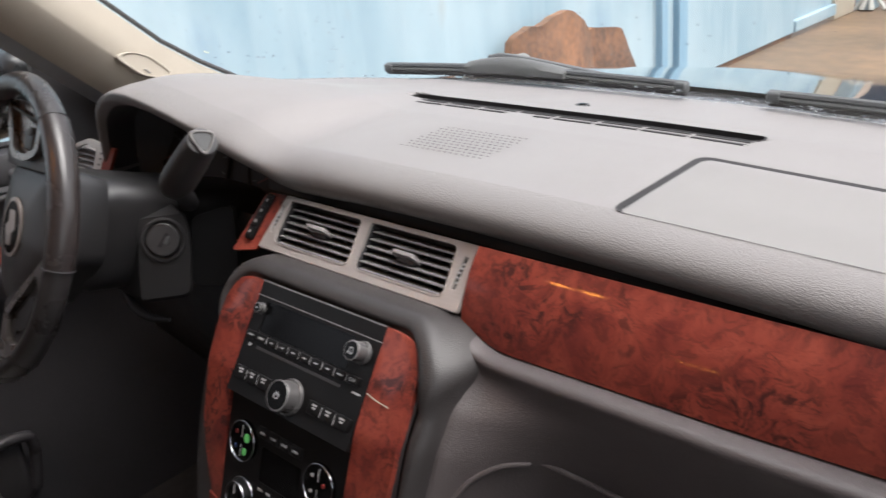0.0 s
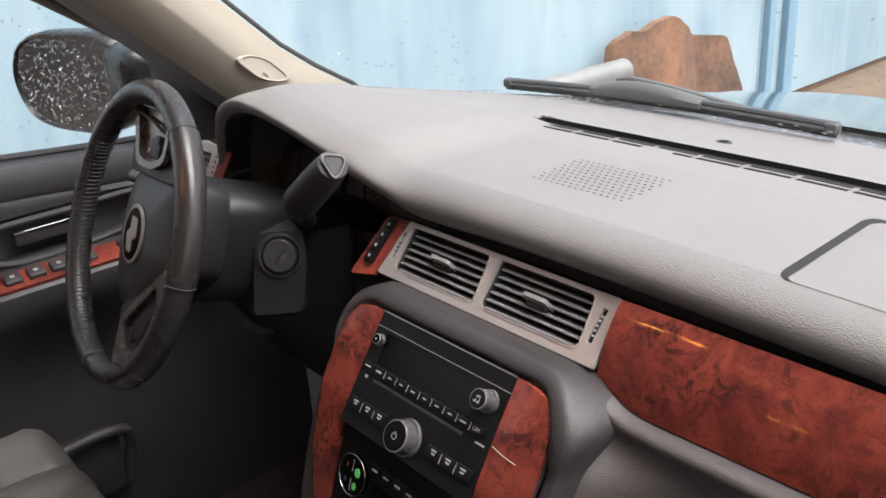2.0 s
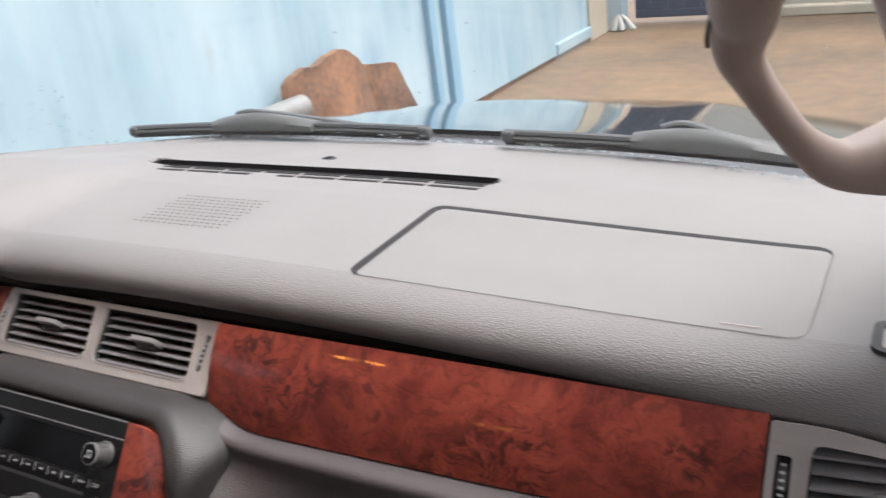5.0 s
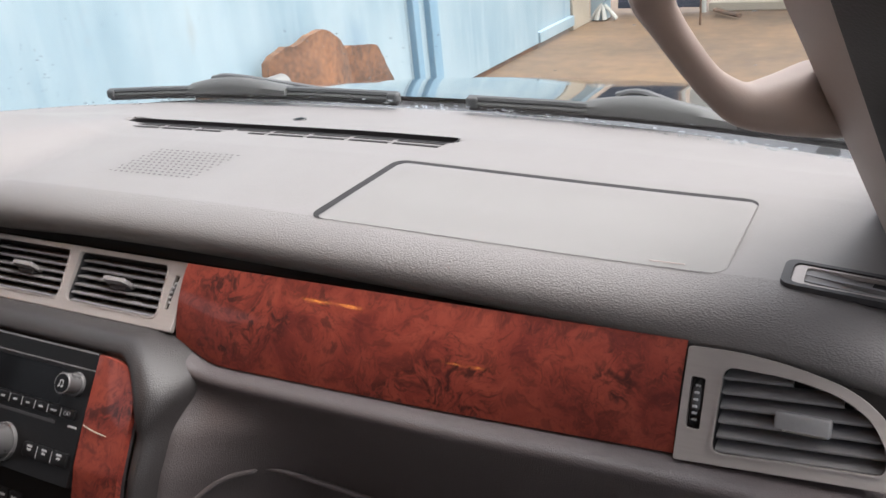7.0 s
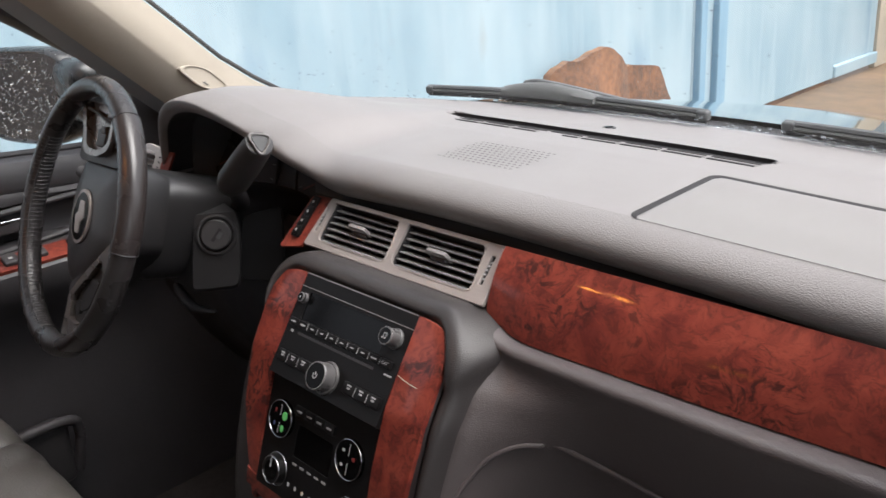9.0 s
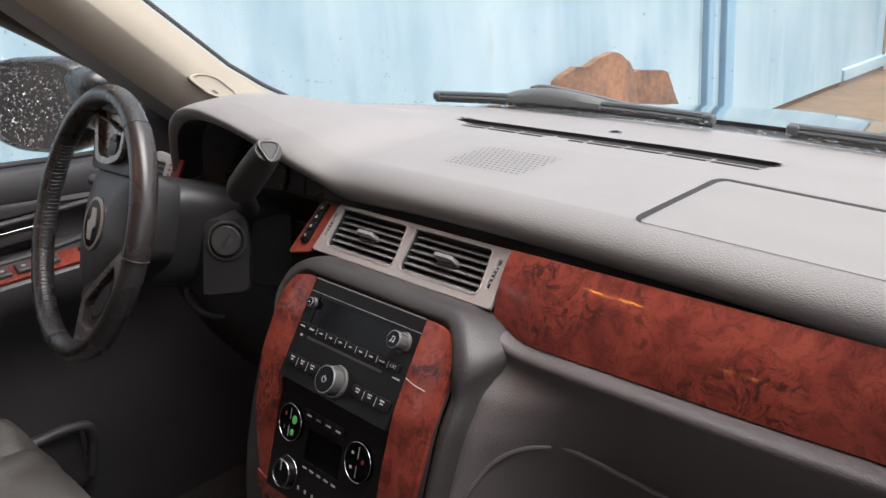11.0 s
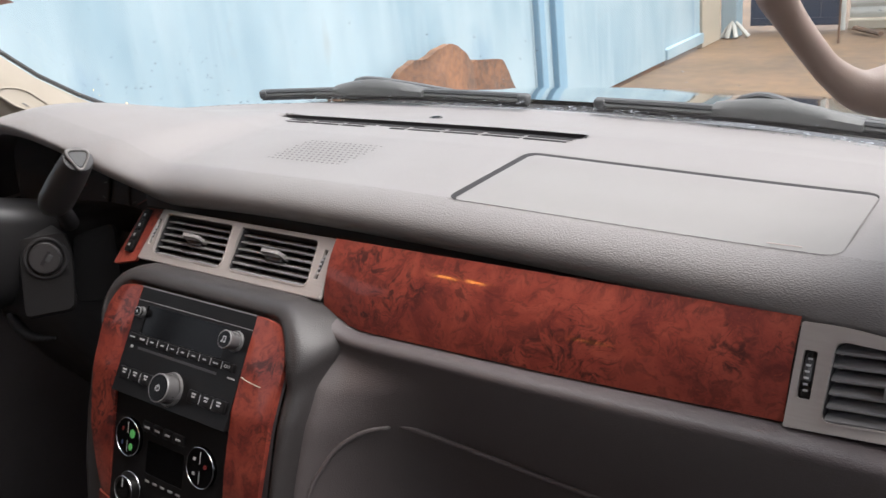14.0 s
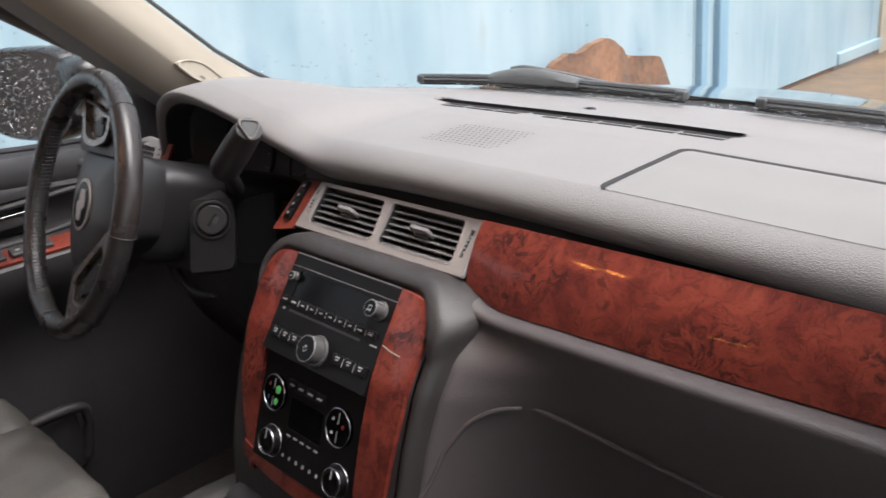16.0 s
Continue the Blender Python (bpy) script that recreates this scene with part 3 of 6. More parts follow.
def wiper(x0, x1, y0, y1, z0, z1, hub0, hub1):
    t = thing("wiper", "black wiper blade with grey cover at the windshield foot", "wiper", (0.5 * (x0 + x1), y0, z0 - 0.02), group="windshield wipers")
    n = 32

    def at(u):
        return Vector((lerp(x0, x1, u), lerp(y0, y1, u), lerp(z0, z1, u) + 0.007 * math.sin(math.pi * u)))
    line = [at(k / n) for k in range(n + 1)]
    # spring spine, its lower lip and the rubber edge
    part("blade", tube([p + Vector((0, 0, 0.0030)) for p in line], 0.0056, 8, flat=0.85), RUBBER, t)
    part("spine", tube([p + Vector((0, -0.0046, -0.0022)) for p in line], 0.0026, 6), WIPER, t, "grey ridge along the blade")
    part("squeegee", tube([p + Vector((0, -0.001, -0.0075)) for p in line], 0.0034, 6, flat=1.5), BLACK, t)
    rows = []
    for k in range(25):
        u = k / 24
        x = lerp(hub0, hub1, u)
        p = at((x - x0) / (x1 - x0))
        h = 0.0075 + 0.0125 * math.sin(math.pi * min(1.0, 0.10 + u * 0.92)) ** 1.1
        rows.append([p + Vector((0, -0.013, -0.0035)), p + Vector((0, -0.012, 0.001 + h * 0.35)), p + Vector((0, -0.006, h * 0.86)), p + Vector((0, 0.002, h)),
                     p + Vector((0, 0.012, h * 0.8)), p + Vector((0, 0.020, 0.0)), p + Vector((0, 0.020, -0.006))])
    bm = sheet(rows)
    bm.verts.ensure_lookup_table()
    bm.faces.new([bm.verts[i] for i in range(7)])
    bm.faces.new([bm.verts[len(bm.verts) - 7 + i] for i in range(7)])
    part("bridge", bm, WIPER, t, "grey plastic bridge cover")
    a, b = at((lerp(hub0, hub1, 0.22) - x0) / (x1 - x0)), at((hub1 - x0) / (x1 - x0))
    part("arm", tube(spline([a + Vector((-0.01, 0.016, 0.015)), a + Vector((0.02, 0.020, 0.018)), b + Vector((-0.05, 0.030, 0.006)), b + Vector((0.10, 0.050, -0.018))], 6), 0.0065, 8, flat=0.6), RUBBER, t)
    for e, d in ((0, -1), (n, 1)):
        part("end_clip", box(line[e].x - d * 0.006, line[e].y - 0.001, line[e].z - 0.001, 0.018, 0.015, 0.015, round_=0.004), RUBBER, t)


def car_hood():
    xs = [-0.90 + 1.8 * i / 36 for i in range(37)]
    rows = []
    for k in range(25):
        u = k / 24
        row = []
        for x in xs:
            e = abs(x) / 0.9
            y = lerp(base_y(x) + 0.085, 1.42 - 0.22 * e ** 2, u)
            z = 1.222 - 0.155 * u ** 1.1 - 0.035 * e ** 3 + 0.010 * (1 - smooth_step(0.28, 0.42, abs(x)))
            row.append((x, y, z))
        rows.append(row)
    # rolled nose
    for dy, dz in ((0.02, -0.012), (0.035, -0.04), (0.04, -0.30)):
        rows.append([(x, y + dy, z + dz) for x, y, z in rows[24]])
    t = thing("car_hood", "wet dark glossy car hood reflecting the yard", "car hood", (0, 1.0, 0.8))
    part("panel", sheet(rows), PAINT, t)
    # cowl between glass and hood
    rows = [[(x, base_y(x) + d, base_z(x) + h) for x in [-0.76 + 0.04 * i for i in range(39)]] for d, h in ((-0.006, -0.03), (0.004, -0.012), (0.03, -0.018), (0.06, -0.020), (0.085, -0.012), (0.095, -0.05))]
    c = thing("cowl_panel", "black plastic cowl strip below the windshield, beaded with rain", "cowl", (0, 0.6, 1.15))
    part("strip", sheet(rows), COWL, c)
    rng = random.Random(8)
    bm = bmesh.new()
    for _ in range(260):
        x = rng.uniform(-0.74, 0.74)
        d = rng.uniform(0.0, 0.08)
        r = rng.uniform(0.001, 0.0032)
        bmesh.ops.create_icosphere(bm, subdivisions=1, radius=r, matrix=Matrix.Translation((x, base_y(x) + d, base_z(x) - 0.016)) @ Matrix.Diagonal((1.5, 1.2, 0.7, 1)))
    part("rain_drops", bm, WATER, c, kind="stuff")


CREST0, CREST1 = Vector((0.715, 0.267, 1.228)), Vector((0.554, -0.433, 1.872))
EDGE0, EDGE1 = Vector((0.745, 0.40, 1.215)), Vector((0.625, -0.30, 1.835))
REAR0, REAR1 = Vector((0.800, 0.205, 1.215)), Vector((0.680, -0.495, 1.835))


def pillar(side, mat, label):
    t = thing("a_pillar_trim", label, "pillar trim", (0.74 * side, 0.3, 1.2))
    rows = []
    for k in range(15):
        s = k / 14 * 1.1 - 0.06
        a, b, c = (lerp(p, q, s) for p, q in ((EDGE0, EDGE1), (CREST0, CREST1), (REAR0, REAR1)))
        flare = 0.03 * (1 - smooth_step(0, 0.16, s))
        a = a + Vector((0, 0.04, 0)) * (flare / 0.03)
        ring = [a + (a - b) * 0.06 + Vector((0.012, 0, 0)), a, lerp(a, b, 0.35) + Vector((-0.005, 0.0, -0.004)), lerp(a, b, 0.72) + Vector((-0.006, -0.004, -0.006)),
                b + Vector((0.003, 0.012, 0.0)), b + Vector((0.010, -0.012, -0.004)), lerp(b, c, 0.45) + Vector((-0.004, -0.008, -0.006)), c, c + Vector((0.03, 0.03, 0.0))]
        if side > 0:
            ring = [p + Vector((0.006, 0, 0)) for p in ring]
            ring[6] = lerp(b, c, 0.40) + Vector((0.004, -0.012, -0.004))
        if side < 0:
            ring[5] = lerp(b, c, 0.22) + Vector((-0.001, -0.011, -0.005))
            ring[6] = lerp(b, c, 0.56) + Vector((-0.004, -0.008, -0.006))
        rows.append([Vector((p.x * side, p.y, p.z)) for p in ring])
    part("cover", sheet([r[:7] for r in rows]), mat, t)
    part("edge_seal", tube([r[0] + Vector((0.004 * -side, 0.004, 0.003)) for r in rows], 0.0042, 8), BLACK, t, "black glass edge along the trim")
    part("inner_flange", sheet([r[6:] for r in rows]), FLANGE if side < 0 else HUB, t, "dark grey inner flange")
    return t


def tweeter(side):
    """Speaker cover on the pillar trim."""
    t = thing("tweeter_cover", "beige oval speaker cover on the pillar trim", "speaker cover", (side * 0.755, 0.30, 1.24))
    a, b = lerp(EDGE0, EDGE1, 0.118), lerp(CREST0, CREST1, 0.118)
    x = (EDGE1 - EDGE0).normalized()
    w = (b - a).normalized()
    nrm = x.cross(w)
    if nrm.x > 0:
        nrm = -nrm
    o = lerp(a, b, 0.66) + nrm * 0.014
    m = Matrix(((x.x * side, w.x * side, nrm.x * side, o.x * side), (x.y, w.y, nrm.y, o.y), (x.z, w.z, nrm.z, o.z), (0, 0, 0, 1)))
    outline = rounded([(-0.042, -0.030), (0.026, -0.034), (0.042, -0.004), (0.032, 0.034), (-0.032, 0.038), (-0.048, 0.006)], 0.022, 6)
    inner = [(p * 0.86, q * 0.78) for p, q in outline]
    part("rim", plate(outline, 0.014, m, holes=[inner], base=-0.008), BEIGE, t, bevel=0.003)
    part("grille", plate(inner, 0.008, m, base=-0.006), BEIGE, t)
    part("badge", box(-0.020, 0.014, 0.003, 0.012, 0.006, 0.002, m), CHROME, t, "small bright badge")
    


def grab_handle():
    t = thing("grab_handle", "taupe plastic grab handle on the passenger pillar", "grab handle", (0.67, 0.12, 1.36))
    path = spline([(0.735, 0.166, 1.372), (0.715, 0.149, 1.376), (0.684, 0.117, 1.380), (0.663, 0.087, 1.383), (0.646, 0.071, 1.386), (0.633, 0.061, 1.397), (0.624, 0.052, 1.410), (0.610, 0.035, 1.438), (0.606, 0.018, 1.457),
                   (0.611, 0.005, 1.475), (0.615, -0.012, 1.489), (0.627, -0.042, 1.516), (0.651, -0.065, 1.547)], 6)
    thick = [(0.0, 0.033), (0.083, 0.027), (0.167, 0.0239), (0.25, 0.0174), (0.333, 0.0125), (0.417, 0.0095), (0.5, 0.0085), (0.583, 0.0092), (0.667, 0.0117), (0.75, 0.0146), (0.833, 0.0166), (0.917, 0.0190), (1.0, 0.0207)]
    part("bar", tube(path, lambda u: eased(thick, u), 22, flat=1.05, up=(0.2, 0.7, 0.7)), TAUPE, t)
    part("seam", tube([p + Vector((-0.012, -0.010, 0.004)) for p in path[48:70]], 0.0012, 6), BLACK, t, "dark parting line")


# ---- dashboard ----
# nose of the pad: x, y, z, from the driver's end over the instrument hood to the passenger's end
NOSE = [(-0.64, 0.104, 1.15), (-0.64, 0.1, 1.185), (-0.612, 0.09, 1.24), (-0.575, 0.08, 1.278), (-0.5, 0.065, 1.305), (-0.405, 0.05, 1.313), (-0.3, 0.047, 1.298),
        (-0.222, 0.06, 1.268), (-0.178, 0.0736, 1.2481), (-0.145, 0.0813, 1.235), (-0.1, 0.085, 1.233), (0.0, 0.085, 1.2365), (0.12, 0.085, 1.237), (0.25, 0.085, 1.2345),
        (0.4, 0.085, 1.23), (0.48, 0.085, 1.2265), (0.56, 0.085, 1.222), (0.61, 0.085, 1.219), (0.66, 0.085, 1.217), (0.71, 0.0865, 1.2105), (0.755, 0.093, 1.1965),
        (0.795, 0.104, 1.1715), (0.82, 0.112, 1.1335)]


def pad_z(x, y):
    z = along([(0.10, 1.249), (0.134, 1.250), (0.29, 1.252), (0.38, 1.248), (0.474, 1.236), (0.57, 1.226)], y)
    return z - 0.010 * smooth_step(0.45, 0.75, abs(x)) * smooth_step(0.25, 0.42, y) + crown(x)


def box_distance(x, y, x0, y0, x1, y1, r):
    """Distance to a rounded rectangle; negative inside."""
    dx, dy = max(x0 + r - x, x - x1 + r, 0), max(y0 + r - y, y - y1 + r, 0)
    inside = min(0, max(x0 - x, x - x1, y0 - y, y - y1) + r) if dx == 0 and dy == 0 else 0
    return math.hypot(dx, dy) - r + inside


LID_BOX = (0.2675, 0.1225, 0.629, 0.276, 0.016)
SLOT = (-0.215, 0.3558, 0.293, 0.3785, 0.0095)


def lid_y(x, y):
    """The lid is a little deeper on the driver's side."""
    return y + 0.030 * (0.45 - x) * (y - 0.1225) / 0.1535


def dash_pad(parent):
    nose = spline(NOSE, 8)
    # resample by the run along the curve
    fine = []
    for p, q in zip(nose, nose[1:]):
        n = max(1, round((q - p).length / 0.005))
        fine += [p.lerp(q, k / n) for k in range(n)]
    fine.append(nose[-1])
    ys = [0.30 + 0.002 * k for k in range(41)]
    cols = []
    for p in fine:
        x, y, z = p
        out = smooth_step(0.45, 0.64, -x)
        xb = x - 0.115 * out if x < 0 else x
        yb = max(base_y(xb) + 0.004, 0.388)
        low = 1 - 0.65 * smooth_step(0.20, 0.30, -x)
        deep = lerp(0.060, 0.049, smooth_step(-0.24, -0.10, x))
        flat = min(pad_z(x, y + deep), z + 0.033)
        top = Vector((x, y + deep, lerp(z + 0.0195 * low, flat, smooth_step(-0.24, -0.13, x))))
        extra = top.z - pad_z(x, top.y)
        rise = top.z - z
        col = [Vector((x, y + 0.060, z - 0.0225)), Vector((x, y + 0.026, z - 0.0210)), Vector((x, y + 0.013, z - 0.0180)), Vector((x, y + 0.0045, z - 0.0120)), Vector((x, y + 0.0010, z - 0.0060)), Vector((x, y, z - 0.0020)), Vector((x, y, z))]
        for k in range(1, 12):
            a = math.pi / 2 * k / 12
            col.append(Vector((x, y + deep * (1 - math.cos(a) ** 0.9), z + rise * math.sin(a) ** 0.95)))
        rows = [lerp(top.y, 0.30, k / 40) for k in range(41)] + ys[1:] + [lerp(ys[-1], yb, k / 8) for k in range(1, 9)]
        for yy in rows:
            f = (yy - top.y) / (yb - top.y)
            xx = lerp(x, xb, smooth_step(0.0, 0.9, f))
            zz = pad_z(xx, yy)
            fall = 0.5 * (1 + math.cos(math.pi * min(1.0, f / 0.80)))
            zz += extra * fall
            d = box_distance(xx, 2 * yy - lid_y(xx, yy), *LID_BOX)
            zz -= 0.0022 * smooth_step(0.001, -0.002, d) * smooth_step(0.13, 0.17, yy) if d < 0.003 else 0
            d = box_distance(xx, yy, *SLOT)
            zz -= 0.034 * smooth_step(0.0002, -0.002, d) if d < 0.003 else 0
            col.append(Vector((xx, yy, zz)))
        cols.append(col)
    part("pad", sheet([c[17:] for c in cols]), PAD, parent, "smooth grey soft top")
    part("pad_roll", sheet([c[2:18] for c in cols]), ROLL, parent, "grained grey front roll")
    # shade below the roll is put into the colour here
    part("pad_underside", sheet([c[:3] for c in cols]), BLACK, parent, "tucked-under front edge, painted black as shade")


def dash_top_fittings(parent):
    # defrost outlet
    x0, y0, x1, y1, r = SLOT
    o = part("defrost_vent", plate(rect(x0, y0, x1, y1, r), 0.002, Matrix.Translation((0, 0, 1.222))), SLOTDARK, parent, "long dark defrost slot")
    lin = []
    for (ax, ay), (bx, by) in zip(*(lambda q: (q, q[1:] + q[:1]))(rect(x0 + 0.0008, y0 + 0.0008, x1 - 0.0008, y1 - 0.0008, r, 8))):
        n = max(1, round(abs(bx - ax) / 0.03))
        lin += [(lerp(ax, bx, k / n), lerp(ay, by, k / n)) for k in range(n)]
    part("liner", sheet([[(px, py, pad_z(px, py) + h) for px, py in lin] for h in (0.0006, -0.03)], close=True), SLOTDARK, o, "black slot wall")
    lip = [(0.5 * (x0 + x1) + (p - 0.5 * (x0 + x1)) * 1.008, 0.3672 + (q - 0.3672) * 1.14) for p, q in lin]
    part("lip", sheet([[(p, q, pad_z(p, q) + 0.0007) for p, q in lin], [(p, q, pad_z(p, q) + 0.0004) for p, q in lip]], close=True), SLOTDARK, o)
    # two rows of slits in front of it, parted by ribs
    for y, wide, runs in ((0.3492, 0.0058, ((-0.200, 0.291),)), (0.3375, 0.0056, ((-0.208, -0.018), (0.020, 0.289)))):
        for a, b in runs:
            cuts = [a] + [c for c in [-0.1825 + 0.0583 * k for k in range(0, 9)] if a + 0.008 < c < b - 0.008] + [b]
            for p, q in zip(cuts, cuts[1:]):
                rows = [[(lerp(p + 0.0028, q - 0.0028, k / 6) + 0.3 * d, y + d, pad_z(lerp(p, q, k / 6), y + d) + h) for k in range(7)] for d, h in ((-wide / 2, -0.0004), (-wide / 2 + 0.0006, 0.0009), (wide / 2 - 0.0006, 0.0009), (wide / 2, -0.0004))]
                # raised strip; its black stands in for the shade inside a slit
                part("slit_shade", sheet(rows), SLOTDARK, o)
    # airbag lid, smoother than the pad, with a gap that is wide behind and on the driver's side
    x0, y0, x1, y1, r = LID_BOX
    loop = []
    for (ax, ay), (bx, by) in zip(*(lambda q: (q, q[1:] + q[:1]))(rect(x0, y0, x1, y1, r, 8))):
        n = max(1, round(math.hypot(bx - ax, by - ay) / 0.02))
        loop += [(lerp(ax, bx, k / n), lid_y(lerp(ax, bx, k / n), lerp(ay, by, k / n))) for k in range(n)]
    rows, lid = [], [[] for _ in range(10)]
    cx, cy = 0.5 * (x0 + x1), 0.5 * (y0 + y1)
    for i, (px, py) in enumerate(loop):
        qx, qy = loop[i - 1]
        tx, ty = loop[(i + 1) % len(loop)]
        d = Vector((tx - qx, ty - qy)).normalized()
        nx, ny = -d.y, d.x
        wide = max(0.0, -ny) * 0.0076 + max(0.0, nx) * 0.0085 + 0.0002
        ix, iy = px + nx * wide, py + ny * wide
        rows.append([Vector((px, py, pad_z(px, py) + 0.0008)), Vector((ix, iy, pad_z(ix, iy) + 0.0005))])
        for k, (s, h) in enumerate(((1.0, -0.004), (1.0, 0.0000), (0.997, 0.0009), (0.99, 0.0012), (0.9, 0.0012), (0.7, 0.0012), (0.5, 0.0012), (0.3, 0.0012), (0.12, 0.0012), (0.01, 0.0012))):
            lx, ly = cx + (ix - cx) * s, cy + (iy - cy) * s
            lid[k].append(Vector((lx, ly, pad_z(lx, ly) + h * lerp(0.25, 1.0, smooth_step(0.125, 0.18, ly)))))
    rows.append(rows[0])
    part("lid_gap", sheet(rows), SLOTDARK, parent, "dark gap round the airbag lid")
    part("airbag_lid", sheet(lid, close=True), LID, parent, "smooth grey airbag lid")
    # perforated speaker field
    bm = bmesh.new()
    for i in range(15):
        for j in range(10):
            x, y = lerp(-0.041, 0.0755, i / 14) + (0.002 if j % 2 else -0.002), lerp(0.1785, 0.2525, j / 9)
            bmesh.ops.create_circle(bm, cap_ends=True, segments=8, radius=0.0015, matrix=Matrix.Translation((x, y, pad_z(x, y) + 0.0006)) @ Matrix.Diagonal((1.5, 0.9, 1, 1)))
    part("speaker_grille", bm, HOLE, parent, "field of small round speaker holes", kind="stuff")
    # light sensor
    z = pad_z(0.028, 0.430)
    s = part("light_sensor", plate(oval(0.028, 0.430, 0.0100, 0.0075), 0.0012, Matrix.Translation((0, 0, z))), BLACK, parent, "small black light sensor")
    bm = bmesh.new()
    bmesh.ops.create_uvsphere(bm, u_segments=16, v_segments=8, radius=0.0062, matrix=Matrix.Translation((0.028, 0.430, z + 0.001)) @ Matrix.Diagonal((1, 1, 0.25, 1)))
    part("dome", bm, GLOSS, s)
    # writing on the lid
    part("lid_marking", plate(rect(0.574, 0.1290, 0.600, 0.1298), 0.0004, Matrix.Translation((0, 0, pad_z(0.587, 0.129) + 0.0012))), TAUPE, parent, "small embossed line of writing")
    # side window outlet
    lean = Matrix.Translation((0.665, 0.14, 1.2478)) @ Matrix.Rotation(radians(5), 4, "Y")
    v = part("side_defrost_vent", plate(rect(0, -0.021, 0.115, 0.021, 0.010), 0.004, lean, holes=[rect(0.006, -0.0165, 0.110, 0.0165, 0.007)]), BLACK, parent, "dark outlet with a satin frame")
    part("frame", plate(rect(0.007, -0.0155, 0.109, 0.0155, 0.006), 0.003, lean, holes=[rect(0.0145, -0.0125, 0.106, 0.0130, 0.005)]), NICKEL, v, "satin metal frame")
    part("well", plate(rect(0.005, -0.0175, 0.111, 0.0175, 0.006), 0.0012, lean, base=-0.003), SLOTDARK, v)
    for k, y in enumerate((-0.0055, 0.0045)):
        part("blade", box(0.060, y, 0.0002, 0.092, 0.0026, 0.004, lean @ Matrix.Rotation(radians(-4), 4, "Z")), VENT, v)


def wood_y(z):
    return 0.065 + (z - 1.185) * 0.545


def wood_bottom(x):
    return eased([(0.14, 1.158), (0.155, 1.157), (0.168, 1.147), (0.182, 1.140), (0.20, 1.1380), (0.43, 1.1410), (0.62, 1.1465), (0.80, 1.149)], x)


def wood_panel(parent):
    rows = []
    n = 70
    for k in range(n + 1):
        x = lerp(0.153, 0.6140, k / n)
        lo, hi = wood_bottom(x) + 0.001, 1.2160
        lean = 0.004 * (x - 0.15) / 0.46
        row = []
        for j in range(11):
            u = j / 10
            z = lerp(lo, hi, u)
            bulge = 0.0055 * math.sin(math.pi * u) ** 0.8 if 0 < u < 1 else 0.0
            row.append(Vector((x, wood_y(z) - bulge * 0.88 - 0.0015 + lean, z + bulge * 0.45)))
        row.insert(0, Vector((x, wood_y(lo) + 0.010, lo - 0.003)))
        rows.append(row)
    part("wood_trim", sheet(rows), WOOD, parent, "polished red burl wood trim")
    # black return behind the lower edge of the pad, stands in for shade
    part("reveal", sheet([[(x, 0.112, 1.20), (x, 0.115, 1.235)] for x in (-0.22, 0.0, 0.4, 0.80)]), BLACK, parent, "black sheet painted as shade in the gap")


BEZ = frame_at((0, 0.0465, 1.1605), (0, 0.707, 0.707))


def slat_block(parent, x0, x1, v0, v1, m, count, tilt):
    for k in range(count):
        v = lerp(v0, v1, (k + 0.5) / count)
        bm = plate(rect(-0.0075, -0.0011, 0.0075, 0.0011, 0.001, 2), x1 - x0, None)
        q = m @ Matrix.Translation((x0, v, -0.008)) @ Matrix(((0, 0, 1, 0), (math.cos(tilt), -math.sin(tilt), 0, 0), (math.sin(tilt), math.cos(tilt), 0, 0), (0, 0, 0, 1)))
        bm.transform(q)
        part("slat", bm, VENT, parent)


